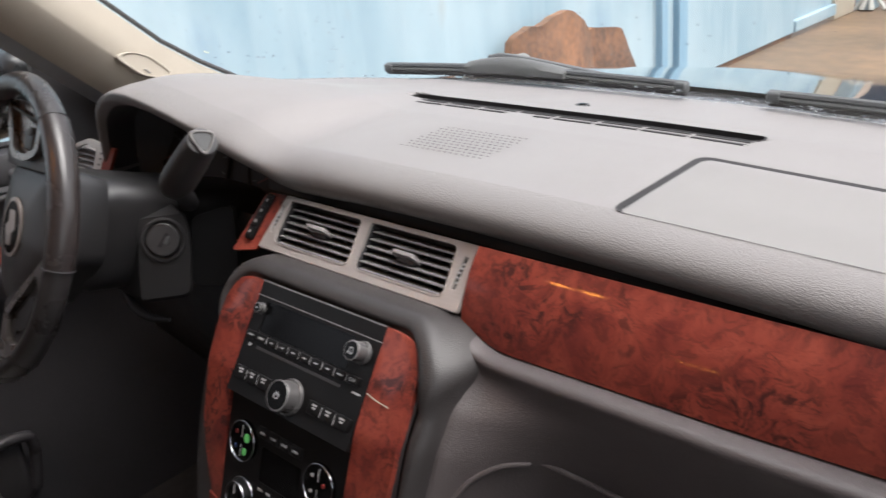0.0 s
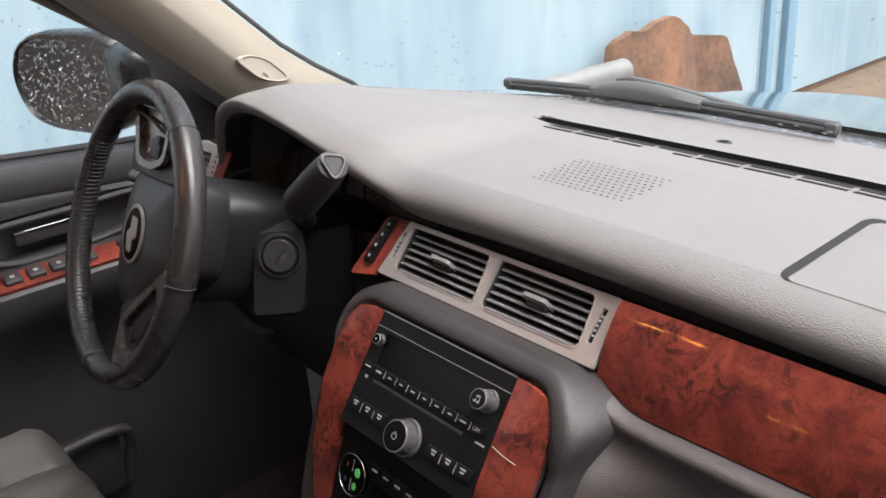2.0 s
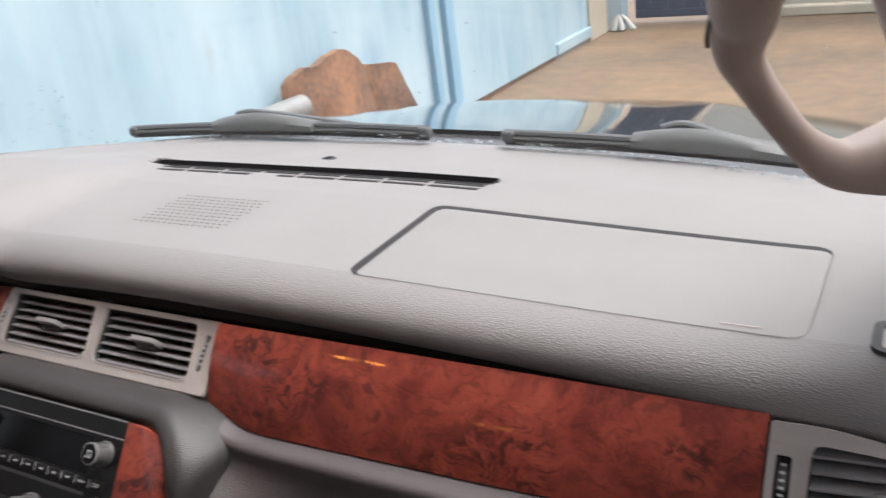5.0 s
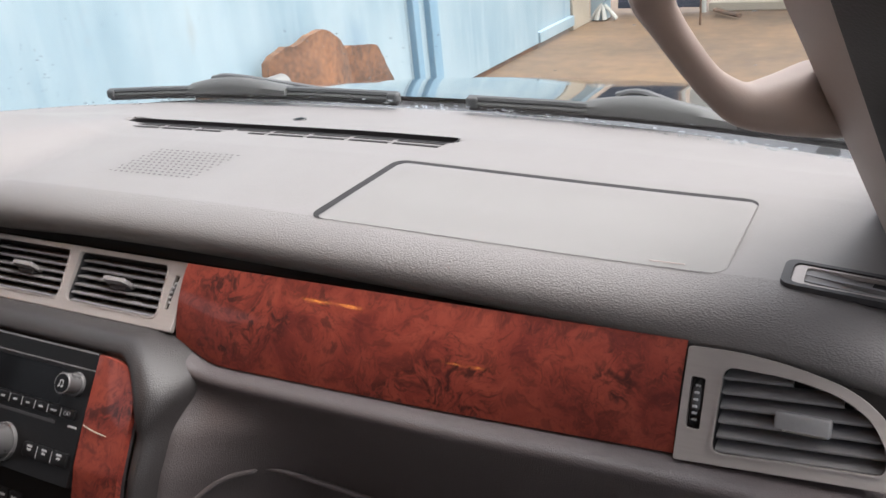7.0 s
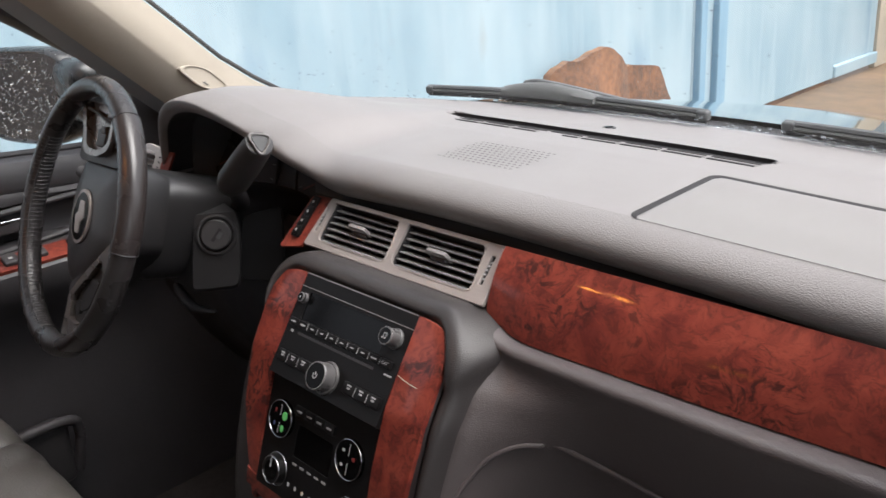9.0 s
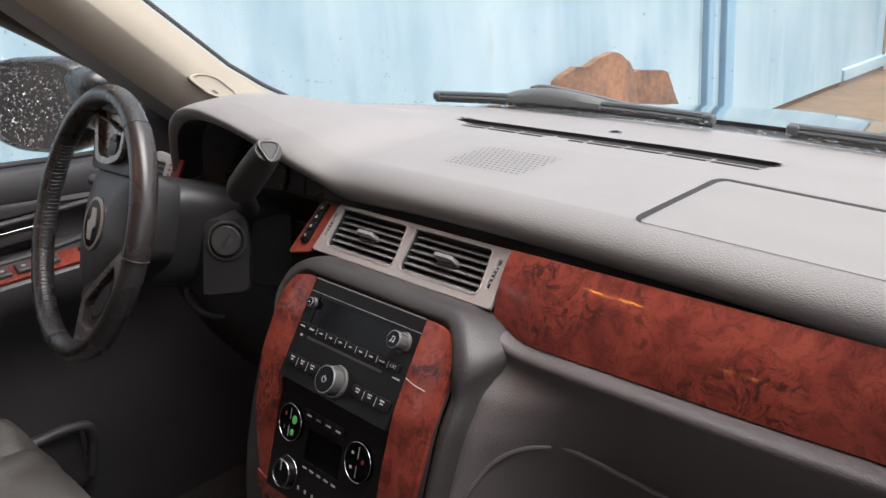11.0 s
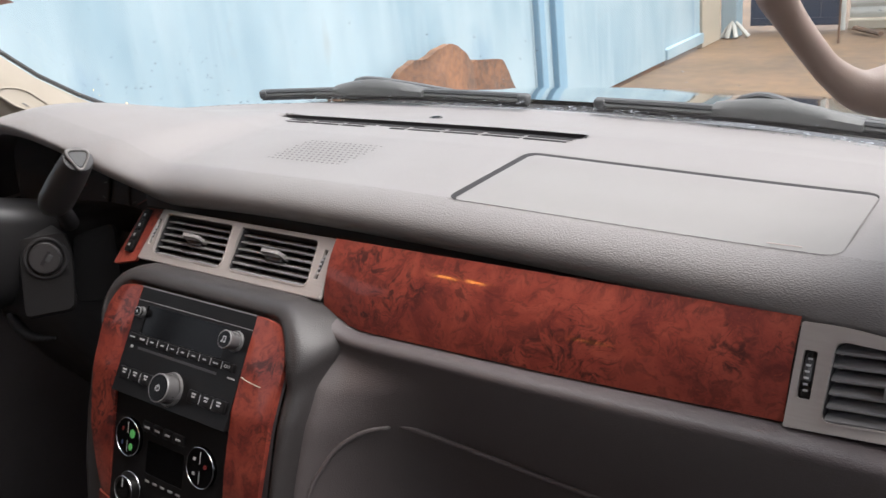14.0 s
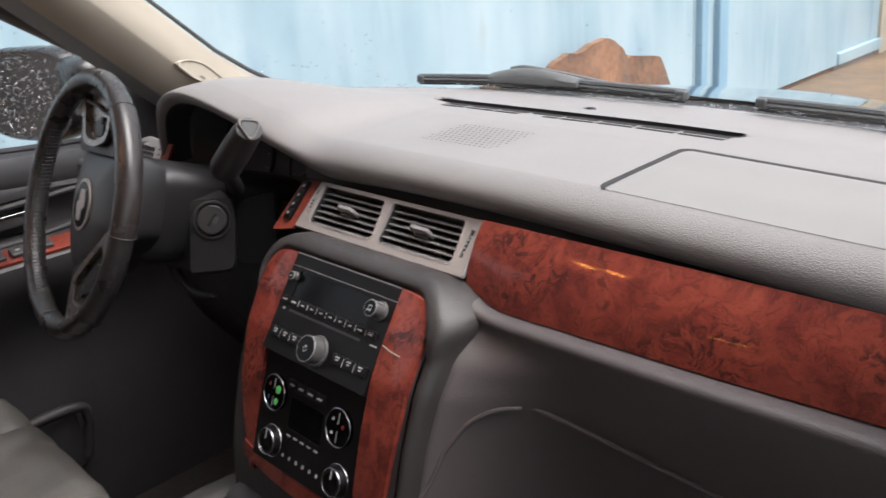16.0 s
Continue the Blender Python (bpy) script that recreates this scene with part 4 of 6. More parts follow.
def center_vents():
    t = thing("center_air_vents", "pair of louvred air vents in a satin nickel bezel", "air vent", (0, 0.06, 1.15))
    out = rounded([(-0.160, -0.002), (0.1515, -0.002), (0.1455, 0.0665), (-0.153, 0.0665)], 0.003, 2)
    h1 = rounded([(-0.1385, 0.0085), (-0.0100, 0.0085), (-0.0185, 0.0610), (-0.1415, 0.0610)], [0.009, 0.011, 0.005, 0.006], 5)
    h2 = rounded([(-0.0005, 0.0085), (0.1275, 0.0085), (0.1195, 0.0610), (-0.0030, 0.0610)], [0.011, 0.010, 0.006, 0.005], 5)
    w1, w2 = rect(-0.1525, 0.0190, -0.1475, 0.0520, 0.0012), rect(0.1325, 0.0190, 0.1378, 0.0520, 0.0012)
    part("bezel", plate(out, 0.005, BEZ, holes=[h1, h2, w1, w2], base=-0.001), NICKEL, t, bevel=0.0012)
    for cx, hole in ((-0.0768, h1), (0.0608, h2)):
        bm = plate([((p - cx) * 1.03 + cx, (q - 0.0335) * 1.05 + 0.0335) for p, q in hole], 0.002, BEZ, base=-0.030)
        part("duct", bm, BLACK, t, "black duct behind the louvres")
        wall = bmesh.new()
        sheet([[BEZ @ Vector((p, q, z)) for p, q in hole] for z in (0.001, -0.03)], close=True, bm=wall)
        part("duct_wall", wall, BLACK, t)
        slat_block(t, cx - 0.0615, cx + 0.0615, 0.0090, 0.0605, BEZ, 6, radians(116))
        part("rim", plate([((p - cx) * 1.022 + cx, (q - 0.0348) * 1.055 + 0.0348) for p, q in hole], 0.0012, BEZ, holes=[hole], base=0.0036), NICKEL, t, "raised bright rim")
        tab = part("tab", plate(rounded([(cx - 0.0175, -0.006), (cx + 0.0175, -0.006), (cx + 0.0145, 0.0105), (cx - 0.0145, 0.0105)], 0.0025, 3), 0.0045, BEZ @ Matrix.Translation((0, 0.0385, -0.001)) @ Matrix.Rotation(radians(83), 4, "X")), TAB, t, "pale grey slider tab", bevel=0.0012)
        part("tab_foot", box(cx, 0.0325, -0.004, 0.024, 0.006, 0.010, BEZ, round_=0.0016), BLACK, tab)
        for k in range(3):
            part("vane", box(cx - 0.03 + 0.03 * k, 0.0335, -0.020, 0.0015, 0.046, 0.012, BEZ), BLACK, t)
    for u in (-0.1500, 0.1352):
        w = part("thumbwheel", tube([BEZ @ Vector((u, 0.0355 + 0.017 * math.sin(a), -0.0145 + 0.017 * math.cos(a))) for a in (-1.0, -0.6, -0.2, 0.2, 0.6, 1.0)], 0.0023, 8), BLACK, t, "black vent thumbwheel")
        for k in range(5):
            part("mark", box(u, 0.0260 + 0.0048 * k, 0.0046 - 0.0006 * abs(k - 2) ** 2, 0.0034, 0.0018, 0.0012, BEZ), LETTER, w, "white tick")


def passenger_vent():
    m = frame_at((0, wood_y(1.150), 1.150), (0, 0.545, 1.0))
    t = thing("passenger_air_vent", "louvred air vent in a curved satin nickel bezel by the passenger", "air vent", (0.68, 0.05, 1.14))
    out = rounded([(0.6150, -0.0045), (0.690, 0.0), (0.7500, 0.0035), (0.7520, 0.026), (0.7400, 0.0475), (0.7190, 0.0615), (0.6830, 0.0705), (0.646, 0.0740), (0.6160, 0.0730)], [0.002, 0.02, 0.006, 0.012, 0.014, 0.02, 0.02, 0.02, 0.002], 5)
    hole = rounded([(0.6390, 0.0050), (0.690, 0.0090), (0.7420, 0.0125), (0.7430, 0.026), (0.7320, 0.0455), (0.7120, 0.0565), (0.6840, 0.0622), (0.6410, 0.0632)], [0.007, 0.02, 0.005, 0.012, 0.012, 0.02, 0.02, 0.008], 5)
    tw = rect(0.6205, 0.018, 0.6300, 0.0530, 0.002)
    part("bezel", plate(out, 0.005, m, holes=[hole, tw], base=-0.001), NICKEL, t, bevel=0.0014)
    part("rim", plate([((p - 0.69) * 1.03 + 0.69, (q - 0.035) * 1.045 + 0.035) for p, q in hole], 0.0015, m, holes=[hole], base=0.004), NICKEL, t, "raised bright rim")
    part("duct", plate([((p - 0.69) * 1.05 + 0.69, (q - 0.035) * 1.06 + 0.035) for p, q in hole], 0.002, m, base=-0.034), SLOTDARK, t)
    part("duct_wall", sheet([[m @ Vector((p, q, z)) for p, q in hole] for z in (0.001, -0.034)], close=True), SLOTDARK, t)
    tilt = radians(116)
    for k in range(6):
        v = 0.0115 + 0.0098 * k
        right = along([(0.0, 0.7425), (0.026, 0.7430), (0.0455, 0.7320), (0.0565, 0.7120), (0.0622, 0.684)], v + 0.004)
        bm = plate(rect(-0.0085, -0.0012, 0.0085, 0.0012, 0.001, 2), right - 0.6405, None)
        bm.transform(m @ Matrix.Translation((0.6405, v - 0.002, -0.0085)) @ Matrix.Rotation(radians(3.6), 4, "Z") @ Matrix(((0, 0, 1, 0), (math.cos(tilt), -math.sin(tilt), 0, 0), (math.sin(tilt), math.cos(tilt), 0, 0), (0, 0, 0, 1))))
        part("slat", bm, VENT, t)
        if k < 5:
            part("pin", box(0.6445, v + 0.0040, -0.004, 0.0022, 0.0016, 0.002, m), NICKEL, t)
    tab = part("tab", box(0.693, 0.0345, 0.0005, 0.034, 0.0125, 0.014, m, round_=0.002), VENT, t, "grey slider tab")
    part("tab_edge", box(0.6945, 0.0290, 0.0078, 0.026, 0.0012, 0.0012, m), CHROME, tab, "bright edge line")
    w = part("thumbwheel", tube([m @ Vector((0.6252, 0.0355 + 0.018 * math.sin(a), -0.0175 + 0.018 * math.cos(a))) for a in (-0.9, -0.6, -0.2, 0.2, 0.6, 0.9)], 0.0040, 8), BLACK, t, "black vent thumbwheel")
    for k in range(6):
        part("mark", box(0.6252, 0.0240 + 0.0046 * k, 0.0044 - 0.0006 * abs(k - 2.5) ** 2, 0.0032, 0.0016, 0.0010, m), LETTER, w, "white tick")


CX = 0.007


def stack_y(z):
    return along([(0.78, -0.121), (0.85, -0.118), (0.90, -0.112), (0.949, -0.1005), (1.01, -0.081), (1.07, -0.056), (1.11, -0.0295), (1.15, -0.0010), (1.17, 0.0135)], z)


def panel_lead(x, y, z):
    """How far the lower panel comes forward where it sweeps into the stack."""
    edge = lerp(0.181, 0.189, smooth_step(1.00, 1.10, z))
    near = max(0.0, 1 - (x - edge) / 0.16) ** 2.2 if x > edge else 1.0
    return max(0.0, y - stack_y(z) - 0.024) * near * smooth_step(1.140, 1.100, z)


def stack_surround(parent):
    top = [(0.003, 1.1522), (0.0025, 1.1585), (0.008, 1.1640), (0.018, 1.1668), (0.034, 1.164), (0.046, 1.1605), (0.056, 1.158), (0.064, 1.157), (0.072, 1.156)]

    def side(z):
        y = stack_y(z)
        narrow = lerp(0.46, 0.60, smooth_step(1.00, 1.10, z))
        return [(0.154 + (x - 0.154) * narrow, y + dy) for x, dy in ((0.154, 0.012), (0.159, 0.0065), (0.168, 0.0035), (0.179, 0.0055), (0.189, 0.015), (0.196, 0.036), (0.199, 0.070), (0.2005, 0.13), (0.202, 0.22))]

    def smooth_section(points):
        return [(p.x, p.y) for p in spline([(p, q, 0) for p, q in points], 4)]
    top = smooth_section(top)
    half = []
    for k in range(41):
        z = lerp(0.78, 1.10, k / 40)
        half.append([Vector((x, y, z)) for x, y in smooth_section(side(z))])
    corner = smooth_section(side(1.10))
    for k in range(1, 12):
        c, n = math.cos(math.pi / 2 * (1 - k / 12)), math.sin(math.pi / 2 * (1 - k / 12))
        wider = lerp(1.0, 1.60, smooth_step(0.05, 0.60, c))
        half.append([Vector((0.118 + (0.154 + (xs - 0.154) * wider - 0.118) * n, yt * c * c + ys * n * n, 1.10 + (zt - 1.10) * c)) for (xs, ys), (yt, zt) in zip(corner, top)])
    for k in range(4):
        half.append([Vector((0.118 - 0.118 * k / 3, y, z)) for y, z in top])
    rows = half + [[Vector((-p.x if p.x < 0.15 else -0.15 - (p.x - 0.15) * 0.28, p.y, p.z)) for p in r] for r in reversed(half[:-1])]
    ob = part("stack_surround", sheet([[p + Vector((CX, 0, 0)) for p in r] for r in rows]), LOWER, parent, "dark grained padded surround")
    face = sheet([[(CX + x * (1 - 0.2 * smooth_step(1.12, 1.156, z)), stack_y(z) + 0.004, z) for x in (-0.156, 0.156)] for z in [0.78 + 0.0188 * k for k in range(21)]])
    part("stack_plate", face, BLACK, parent, "black plate behind the controls")
    # ledge below the wood and the glove box face
    rows = []
    for k in range(60):
        x = lerp(0.165, 0.82, (k / 59) ** 1.8)
        dz = wood_bottom(x) - 1.150
        prof = [(0.062, 1.1475), (0.046, 1.1492), (0.036, 1.1492), (0.0295, 1.1485), (0.0255, 1.1468), (0.0232, 1.1440), (0.0226, 1.1405), (0.0235, 1.134), (0.026, 1.120), (0.030, 1.100), (0.0365, 1.070), (0.046, 1.03), (0.057, 0.98), (0.067, 0.90), (0.07, 0.80), (0.10, 0.66), (0.2, 0.5)]
        rows.append([(x, p.x - panel_lead(x, p.x, p.y), p.y + dz) for p in spline([(y, z, 0) for y, z in prof], 4)])
    part("lower_panel", sheet(rows), GLOVE, parent, "dark grained lower panel")
    # glove box outline
    line = []
    for x, z in [(0.179, 0.946), (0.181, 0.958), (0.184, 0.972), (0.187, 0.983), (0.191, 1.004), (0.197, 1.018), (0.208, 1.036), (0.227, 1.049), (0.247, 1.053), (0.274, 1.052), (0.45, 1.026), (0.60, 1.026), (0.76, 1.03)]:
        h = z - wood_bottom(x) + 1.150
        y = along([(0.50, 0.2), (0.66, 0.10), (0.80, 0.07), (0.90, 0.067), (0.98, 0.057), (1.03, 0.046), (1.07, 0.0365), (1.10, 0.030), (1.12, 0.026)], h)
        line.append((x, y - 0.0010 - panel_lead(x, y, h), z))
    part("glove_box_seam", tube(spline(line, 6), 0.0026, 8), GLOVE, parent, "raised edge of the glove box")
    # driver's lower panel and the carcass behind
    rows = [[(x, y + 0.25 * smooth_step(-0.30, -0.205, x) * 0.3, z) for x in (-0.80, -0.7, -0.6, -0.5, -0.4, -0.3, -0.205, -0.15)] for y, z in ((0.13, 1.145), (0.115, 1.13), (0.10, 1.08), (0.12, 1.0), (0.14, 0.9), (0.19, 0.8), (0.26, 0.7))]
    part("knee_panel", sheet(rows), BLACK, parent, "black knee panel below the wheel")
    rows = [[(x, 0.36, z) for x in (-0.97, 0.97)] for z in (0.3, 1.165)]
    part("bulkhead", sheet(rows), CARPET, parent)


def stack_bend(p):
    """Maps x, height along z, depth onto the face of the stack."""
    z = p.y
    y = stack_y(z)
    e = 0.004
    ny, nz = -(2 * e), stack_y(z + e) - stack_y(z - e)
    k = math.hypot(ny, nz)
    return Vector((p.x, y + p.z * ny / k, z + p.z * nz / k))


def stack_wood():
    t = thing("center_stack_trim", "red burl wood trim framing the radio and climate controls", "wood trim", (0, -0.1, 0.88))

    RIGHT = [(0.90, 0.137), (0.93, 0.142), (0.98, 0.147), (1.015, 0.1495), (1.045, 0.1515), (1.08, 0.1530), (1.10, 0.1530), (1.115, 0.1522), (1.125, 0.1510), (1.1345, 0.1490), (1.140, 0.1465), (1.144, 0.1430), (1.147, 0.1385), (1.1495, 0.1320), (1.1515, 0.122), (1.1525, 0.108)]
    LEFT = [(0.90, 0.108), (0.93, 0.116), (0.95, 0.1225), (0.97, 0.130), (1.00, 0.1385), (1.035, 0.1435), (1.07, 0.1470), (1.10, 0.1500), (1.12, 0.1512), (1.132, 0.1505), (1.139, 0.1480), (1.1445, 0.1430), (1.148, 0.136), (1.1510, 0.124), (1.1525, 0.110)]

    def strip(side):
        rows = []
        for k in range(61):
            z = 1.1525 - 0.2525 * (1 - k / 60) ** 1.9
            inner = 0.0975
            outer = along(RIGHT if side > 0 else LEFT, z)
            row = []
            for j in range(13):
                u = j / 12
                x = lerp(inner, outer, u)
                row.append(stack_bend(Vector((x * side, z, 0.0016 + 0.0012 * math.sin(math.pi * (0.15 + 0.80 * u)) ** 0.8))))
            row.append(stack_bend(Vector((outer * side, z, -0.004))))
            row.insert(0, stack_bend(Vector((inner * side, z, -0.004))))
            rows.append(row)
        return sheet(rows)
    for s in (-1, 1):
        part("side_strip", strip(s), WOOD, t)
    rows = [[stack_bend(Vector((x, z + 0.012 * (x / 0.12) ** 2, 0.004 if 0 < j < 3 else -0.003))) for x in [-0.118 + 0.0236 * k for k in range(11)]] for j, z in enumerate((0.897, 0.901, 0.920, 0.925))]
    part("bottom_strip", sheet(rows), WOOD, t)
    # pale scratch on the passenger side strip
    bm = tube([stack_bend(Vector((x, z, 0.0048))) for x, z in ((0.101, 1.1005), (0.112, 1.0985), (0.120, 1.0978), (0.131, 1.0972))], 0.00045, 6)
    part("scratch", bm, CREAM, t, "pale scratch in the lacquer")
    return t


def bars(parent, m, cx, cy, w, h, base, rows=1, name="marking"):
    """Unreadable print as plain bars."""
    for r in range(rows):
        part(name, box(cx, cy - r * h * 1.8, base, w * (1.0 if r == 0 else 0.7), h, 0.0006, m), LETTER, parent)


def radio():
    m = frame_at((0, -0.0585, 1.068), (0, 0.0585, 0.0815))
    t = thing("car_radio", "black car radio with dark display, button rows and three knobs", "radio", (0, -0.05, 1.06))
    f = part("faceplate", plate(rect(-0.097, -0.018, 0.097, 0.1040, 0.002), 0.005, m, holes=[rect(-0.079, 0.0505, 0.062, 0.0835, 0.003)], base=-0.002), RADIO, t, bevel=0.001)
    part("top_groove", box(0, 0.0875, 0.0032, 0.194, 0.0009, 0.0006, m), VENT, t, "thin lighter line")
    # pale bar painted as the highlight on the plate's top edge
    part("edge_highlight", box(0, 0.1030, 0.0032, 0.192, 0.0012, 0.0008, m), VENT, t, "thin painted highlight on the top edge")
    part("display", plate(rect(-0.0792, 0.0503, 0.0622, 0.0837, 0.003), 0.003, m, base=-0.0015), GLOSS, t, "dark glossy display")
    # knobs
    for name, u, v, r, h, lab in (("power_knob", -0.0848, 0.074, 0.0055, 0.006, "small black knob"), ("volume_knob", 0.0775, 0.0720, 0.0098, 0.016, "black knob with a bright rim"), ("tuning_knob", 0.0020, 0.0035, 0.0163, 0.017, "large black knob with a bright rim")):
        a, b = m @ Vector((u, v, 0.002)), m @ Vector((u, v, 0.003 + h))
        k = part(name, cyl(a, b, r, r * 0.94, 48), KNOBSIDE if r > 0.009 else RADIO, t, lab, bevel=0.001)
        part("collar", cyl(m @ Vector((u, v, 0.002)), m @ Vector((u, v, 0.0062)), r * 1.17, r * 1.12, 40), KNOBSIDE, k, "satin collar", bevel=0.0008)
        ring = [m @ Vector((u + r * 0.92 * math.cos(q), v + r * 0.92 * math.sin(q), 0.0032 + h)) for q in (2 * math.pi * i / 32 for i in range(32))]
        part("ring", tube(ring, 0.0007, 6, closed=True, up=m.to_3x3() @ Vector((0, 0, 1))), VENT, k, "grey ring")
        cap = part("cap", plate(oval(u, v, r * 0.86, r * 0.86), 0.0012, m, base=0.003 + h), GLOSS, k)
        z = 0.0045 + h
        if name == "volume_knob":
            sign = bmesh.new()
            for dx in (-0.0022, 0.0018):
                plate(oval(u + dx, v - 0.0026, 0.0013, 0.0010, 12), 0.0004, m, base=z, bm=sign)
                box(u + dx + 0.0010, v + 0.0002, z + 0.0002, 0.0005, 0.0052, 0.0004, m, bm=sign)
            box(u + 0.0008, v + 0.0026, z + 0.0002, 0.0045, 0.0010, 0.0004, m, bm=sign)
            part("note_symbol", sign, LETTER, k, "white music note")
        elif name == "tuning_knob":
            sign = tube([m @ Vector((u + 0.0030 * math.sin(q), v + 0.0034 * math.cos(q), z)) for q in [0.7 + 0.25 * i for i in range(20)]], 0.00035, 6)
            box(u, v + 0.0024, z, 0.0007, 0.0034, 0.0005, m, bm=sign)
            part("power_symbol", sign, LETTER, k, "white power symbol")
        else:
            part("symbol", box(u, v, z, r * 0.16, r * 0.42, 0.0004, m), LETTER, k, "white symbol")
    # preset row
    for k in range(10):
        u = -0.0845 + 0.0181 * k
        b = part("button", box(u, 0.0450, 0.0035, 0.0174, 0.0085, 0.005, m, round_=0.0009), RADIO, t)
        if k == 9:
            word = bpy.data.curves.new("category_word", "FONT")
            word.body, word.size, word.align_x, word.align_y, word.extrude = "CAT", 0.0048, "CENTER", "CENTER", 0.0001
            ob = new("lettering", word)
            word.materials.append(LETTER)
            ob.parent, ob.matrix_parent_inverse = b, Matrix.Identity(4)
            ob.matrix_local = m @ Matrix.Translation((u, 0.0450, 0.0063))
            tagged(ob, "white letters")
            continue
        bars(b, m, u, 0.0450, 0.005 if k not in (0, 1, 8, 9) else 0.008, 0.0014 if k not in (1,) else 0.002, 0.0062)
        if 0 < k < 9:
            part("divider", box(u + 0.00905, 0.0450, 0.0052, 0.0006, 0.0075, 0.0012, m), LETTER, b)
    part("disc_slot", box(-0.005, 0.0345, 0.0026, 0.135, 0.0028, 0.002, m), BLACK, t, "black disc slot")
    bars(t, m, -0.084, 0.0345, 0.004, 0.003, 0.0034)
    bars(t, m, 0.086, 0.0345, 0.011, 0.0016, 0.0034)
    # lower rows
    for us in ((-0.080, -0.0605, -0.041), (0.042, 0.062, 0.082)):
        for u in us:
            b = part("button", box(u, 0.0045, 0.0035, 0.0198, 0.013, 0.005, m, round_=0.001), RADIO, t)
            bars(b, m, u, 0.008, 0.0065, 0.0017, 0.0062, 2)
    for u in (-0.0703, -0.0508, 0.052, 0.072):
        part("divider", box(u, 0.0045, 0.0052, 0.0006, 0.010, 0.0016, m), LETTER, t)
    return t


def climate_panel():
    m = frame_at((0, -0.0985, 0.953), (0, 0.0425, 0.112))
    t = thing("climate_panel", "black climate control panel with two chrome dials and two chrome knobs", "climate control", (0, -0.09, 0.91))
    part("faceplate", plate(rect(-0.097, -0.031, 0.097, 0.101, 0.003), 0.006, m, holes=[rect(-0.036, 0.022, 0.029, 0.060, 0.002)], base=-0.004), RADIO, t, bevel=0.001)
    part("display", plate(rect(-0.0362, 0.0218, 0.0292, 0.0602, 0.002), 0.004, m, base=-0.003), GLOSS, t, "dark glossy display")
    for k in range(4):
        u = -0.034 + 0.018 * k
        b = part("button", box(u, 0.075, 0.003, 0.0175, 0.011, 0.004, m, round_=0.0009), RADIO, t)
        bars(b, m, u, 0.075, 0.008, 0.002, 0.0053)
    for k in range(5):
        bars(t, m, -0.03 + 0.0135 * k, 0.0145, 0.007, 0.0022, 0.0025)
    up = m.to_3x3() @ Vector((0, 0, 1))
    for side, u in ((-1, -0.0650), (1, 0.0610)):
        v, r = 0.0565, 0.0215
        d = part("dial", plate(oval(u, v, r, r, 40), 0.006, m, base=0.001), GLOSS, t, "round dial with a chrome ring", bevel=0.0008)
        ring = [m @ Vector((u + r * math.cos(q), v + r * math.sin(q), 0.007)) for q in (2 * math.pi * i / 40 for i in range(40))]
        part("ring", tube(ring, 0.0006, 8, closed=True, up=up), DIMCHROME, d, "chrome ring")
        if side < 0:
            part("lamp", plate(oval(u + 0.0085, v + 0.0055, 0.0042, 0.0050, 14), 0.0008, m, base=0.007), GREEN, d, "lit green segment")
            part("lamp", plate(oval(u + 0.0065, v - 0.0100, 0.0030, 0.0040, 14), 0.0008, m, base=0.007), GREEN, d, "lit green segment")
            part("mark", plate(oval(u - 0.009, v + 0.008, 0.0012, 0.0026, 10), 0.0008, m, base=0.007), RED, d, "red mark")
            part("mark", plate(oval(u - 0.009, v - 0.008, 0.0012, 0.0026, 10), 0.0008, m, base=0.007), BLUE_DOT, d, "blue mark")
        else:
            part("mark", plate(oval(u + 0.0085, v + 0.003, 0.0022, 0.0024, 10), 0.0008, m, base=0.007), RED, d, "red mark")
            for a, b in ((-0.009, 0.008), (-0.009, -0.008)):
                part("marking", box(u + a, v + b, 0.0074, 0.0034, 0.0028, 0.0006, m), LETTER, d)
        for h in (-0.0105, 0.0105):
            part("divider", box(u, v + h, 0.0073, 0.0006, 0.013, 0.0005, m), LETTER, d)
    for u in (-0.059, 0.070):
        v, r = -0.002, 0.0185
        a, b = m @ Vector((u, v, 0.001)), m @ Vector((u, v, 0.012))
        k = part("knob", cyl(a, b, r, r * 0.86, 36), RADIO, t, "black knob with chrome rim", bevel=0.001)
        for z, q in ((0.0035, r * 1.03), (0.012, r * 0.84)):
            ring = [m @ Vector((u + q * math.cos(s), v + q * math.sin(s), z)) for s in (2 * math.pi * i / 36 for i in range(36))]
            part("ring", tube(ring, 0.0008, 8, closed=True, up=up), DIMCHROME, k, "chrome ring")
        part("cap", plate(oval(u, v, r * 0.62, r * 0.62), 0.001, m, base=0.012), GLOSS, k)
        part("pointer", box(u, v + r * 0.5, 0.0134, 0.0012, r * 0.6, 0.0006, m), LETTER, k)
    for k in range(6):
        bars(t, m, -0.035 + 0.0135 * k, -0.0115, 0.003, 0.004, 0.0026)
    return t


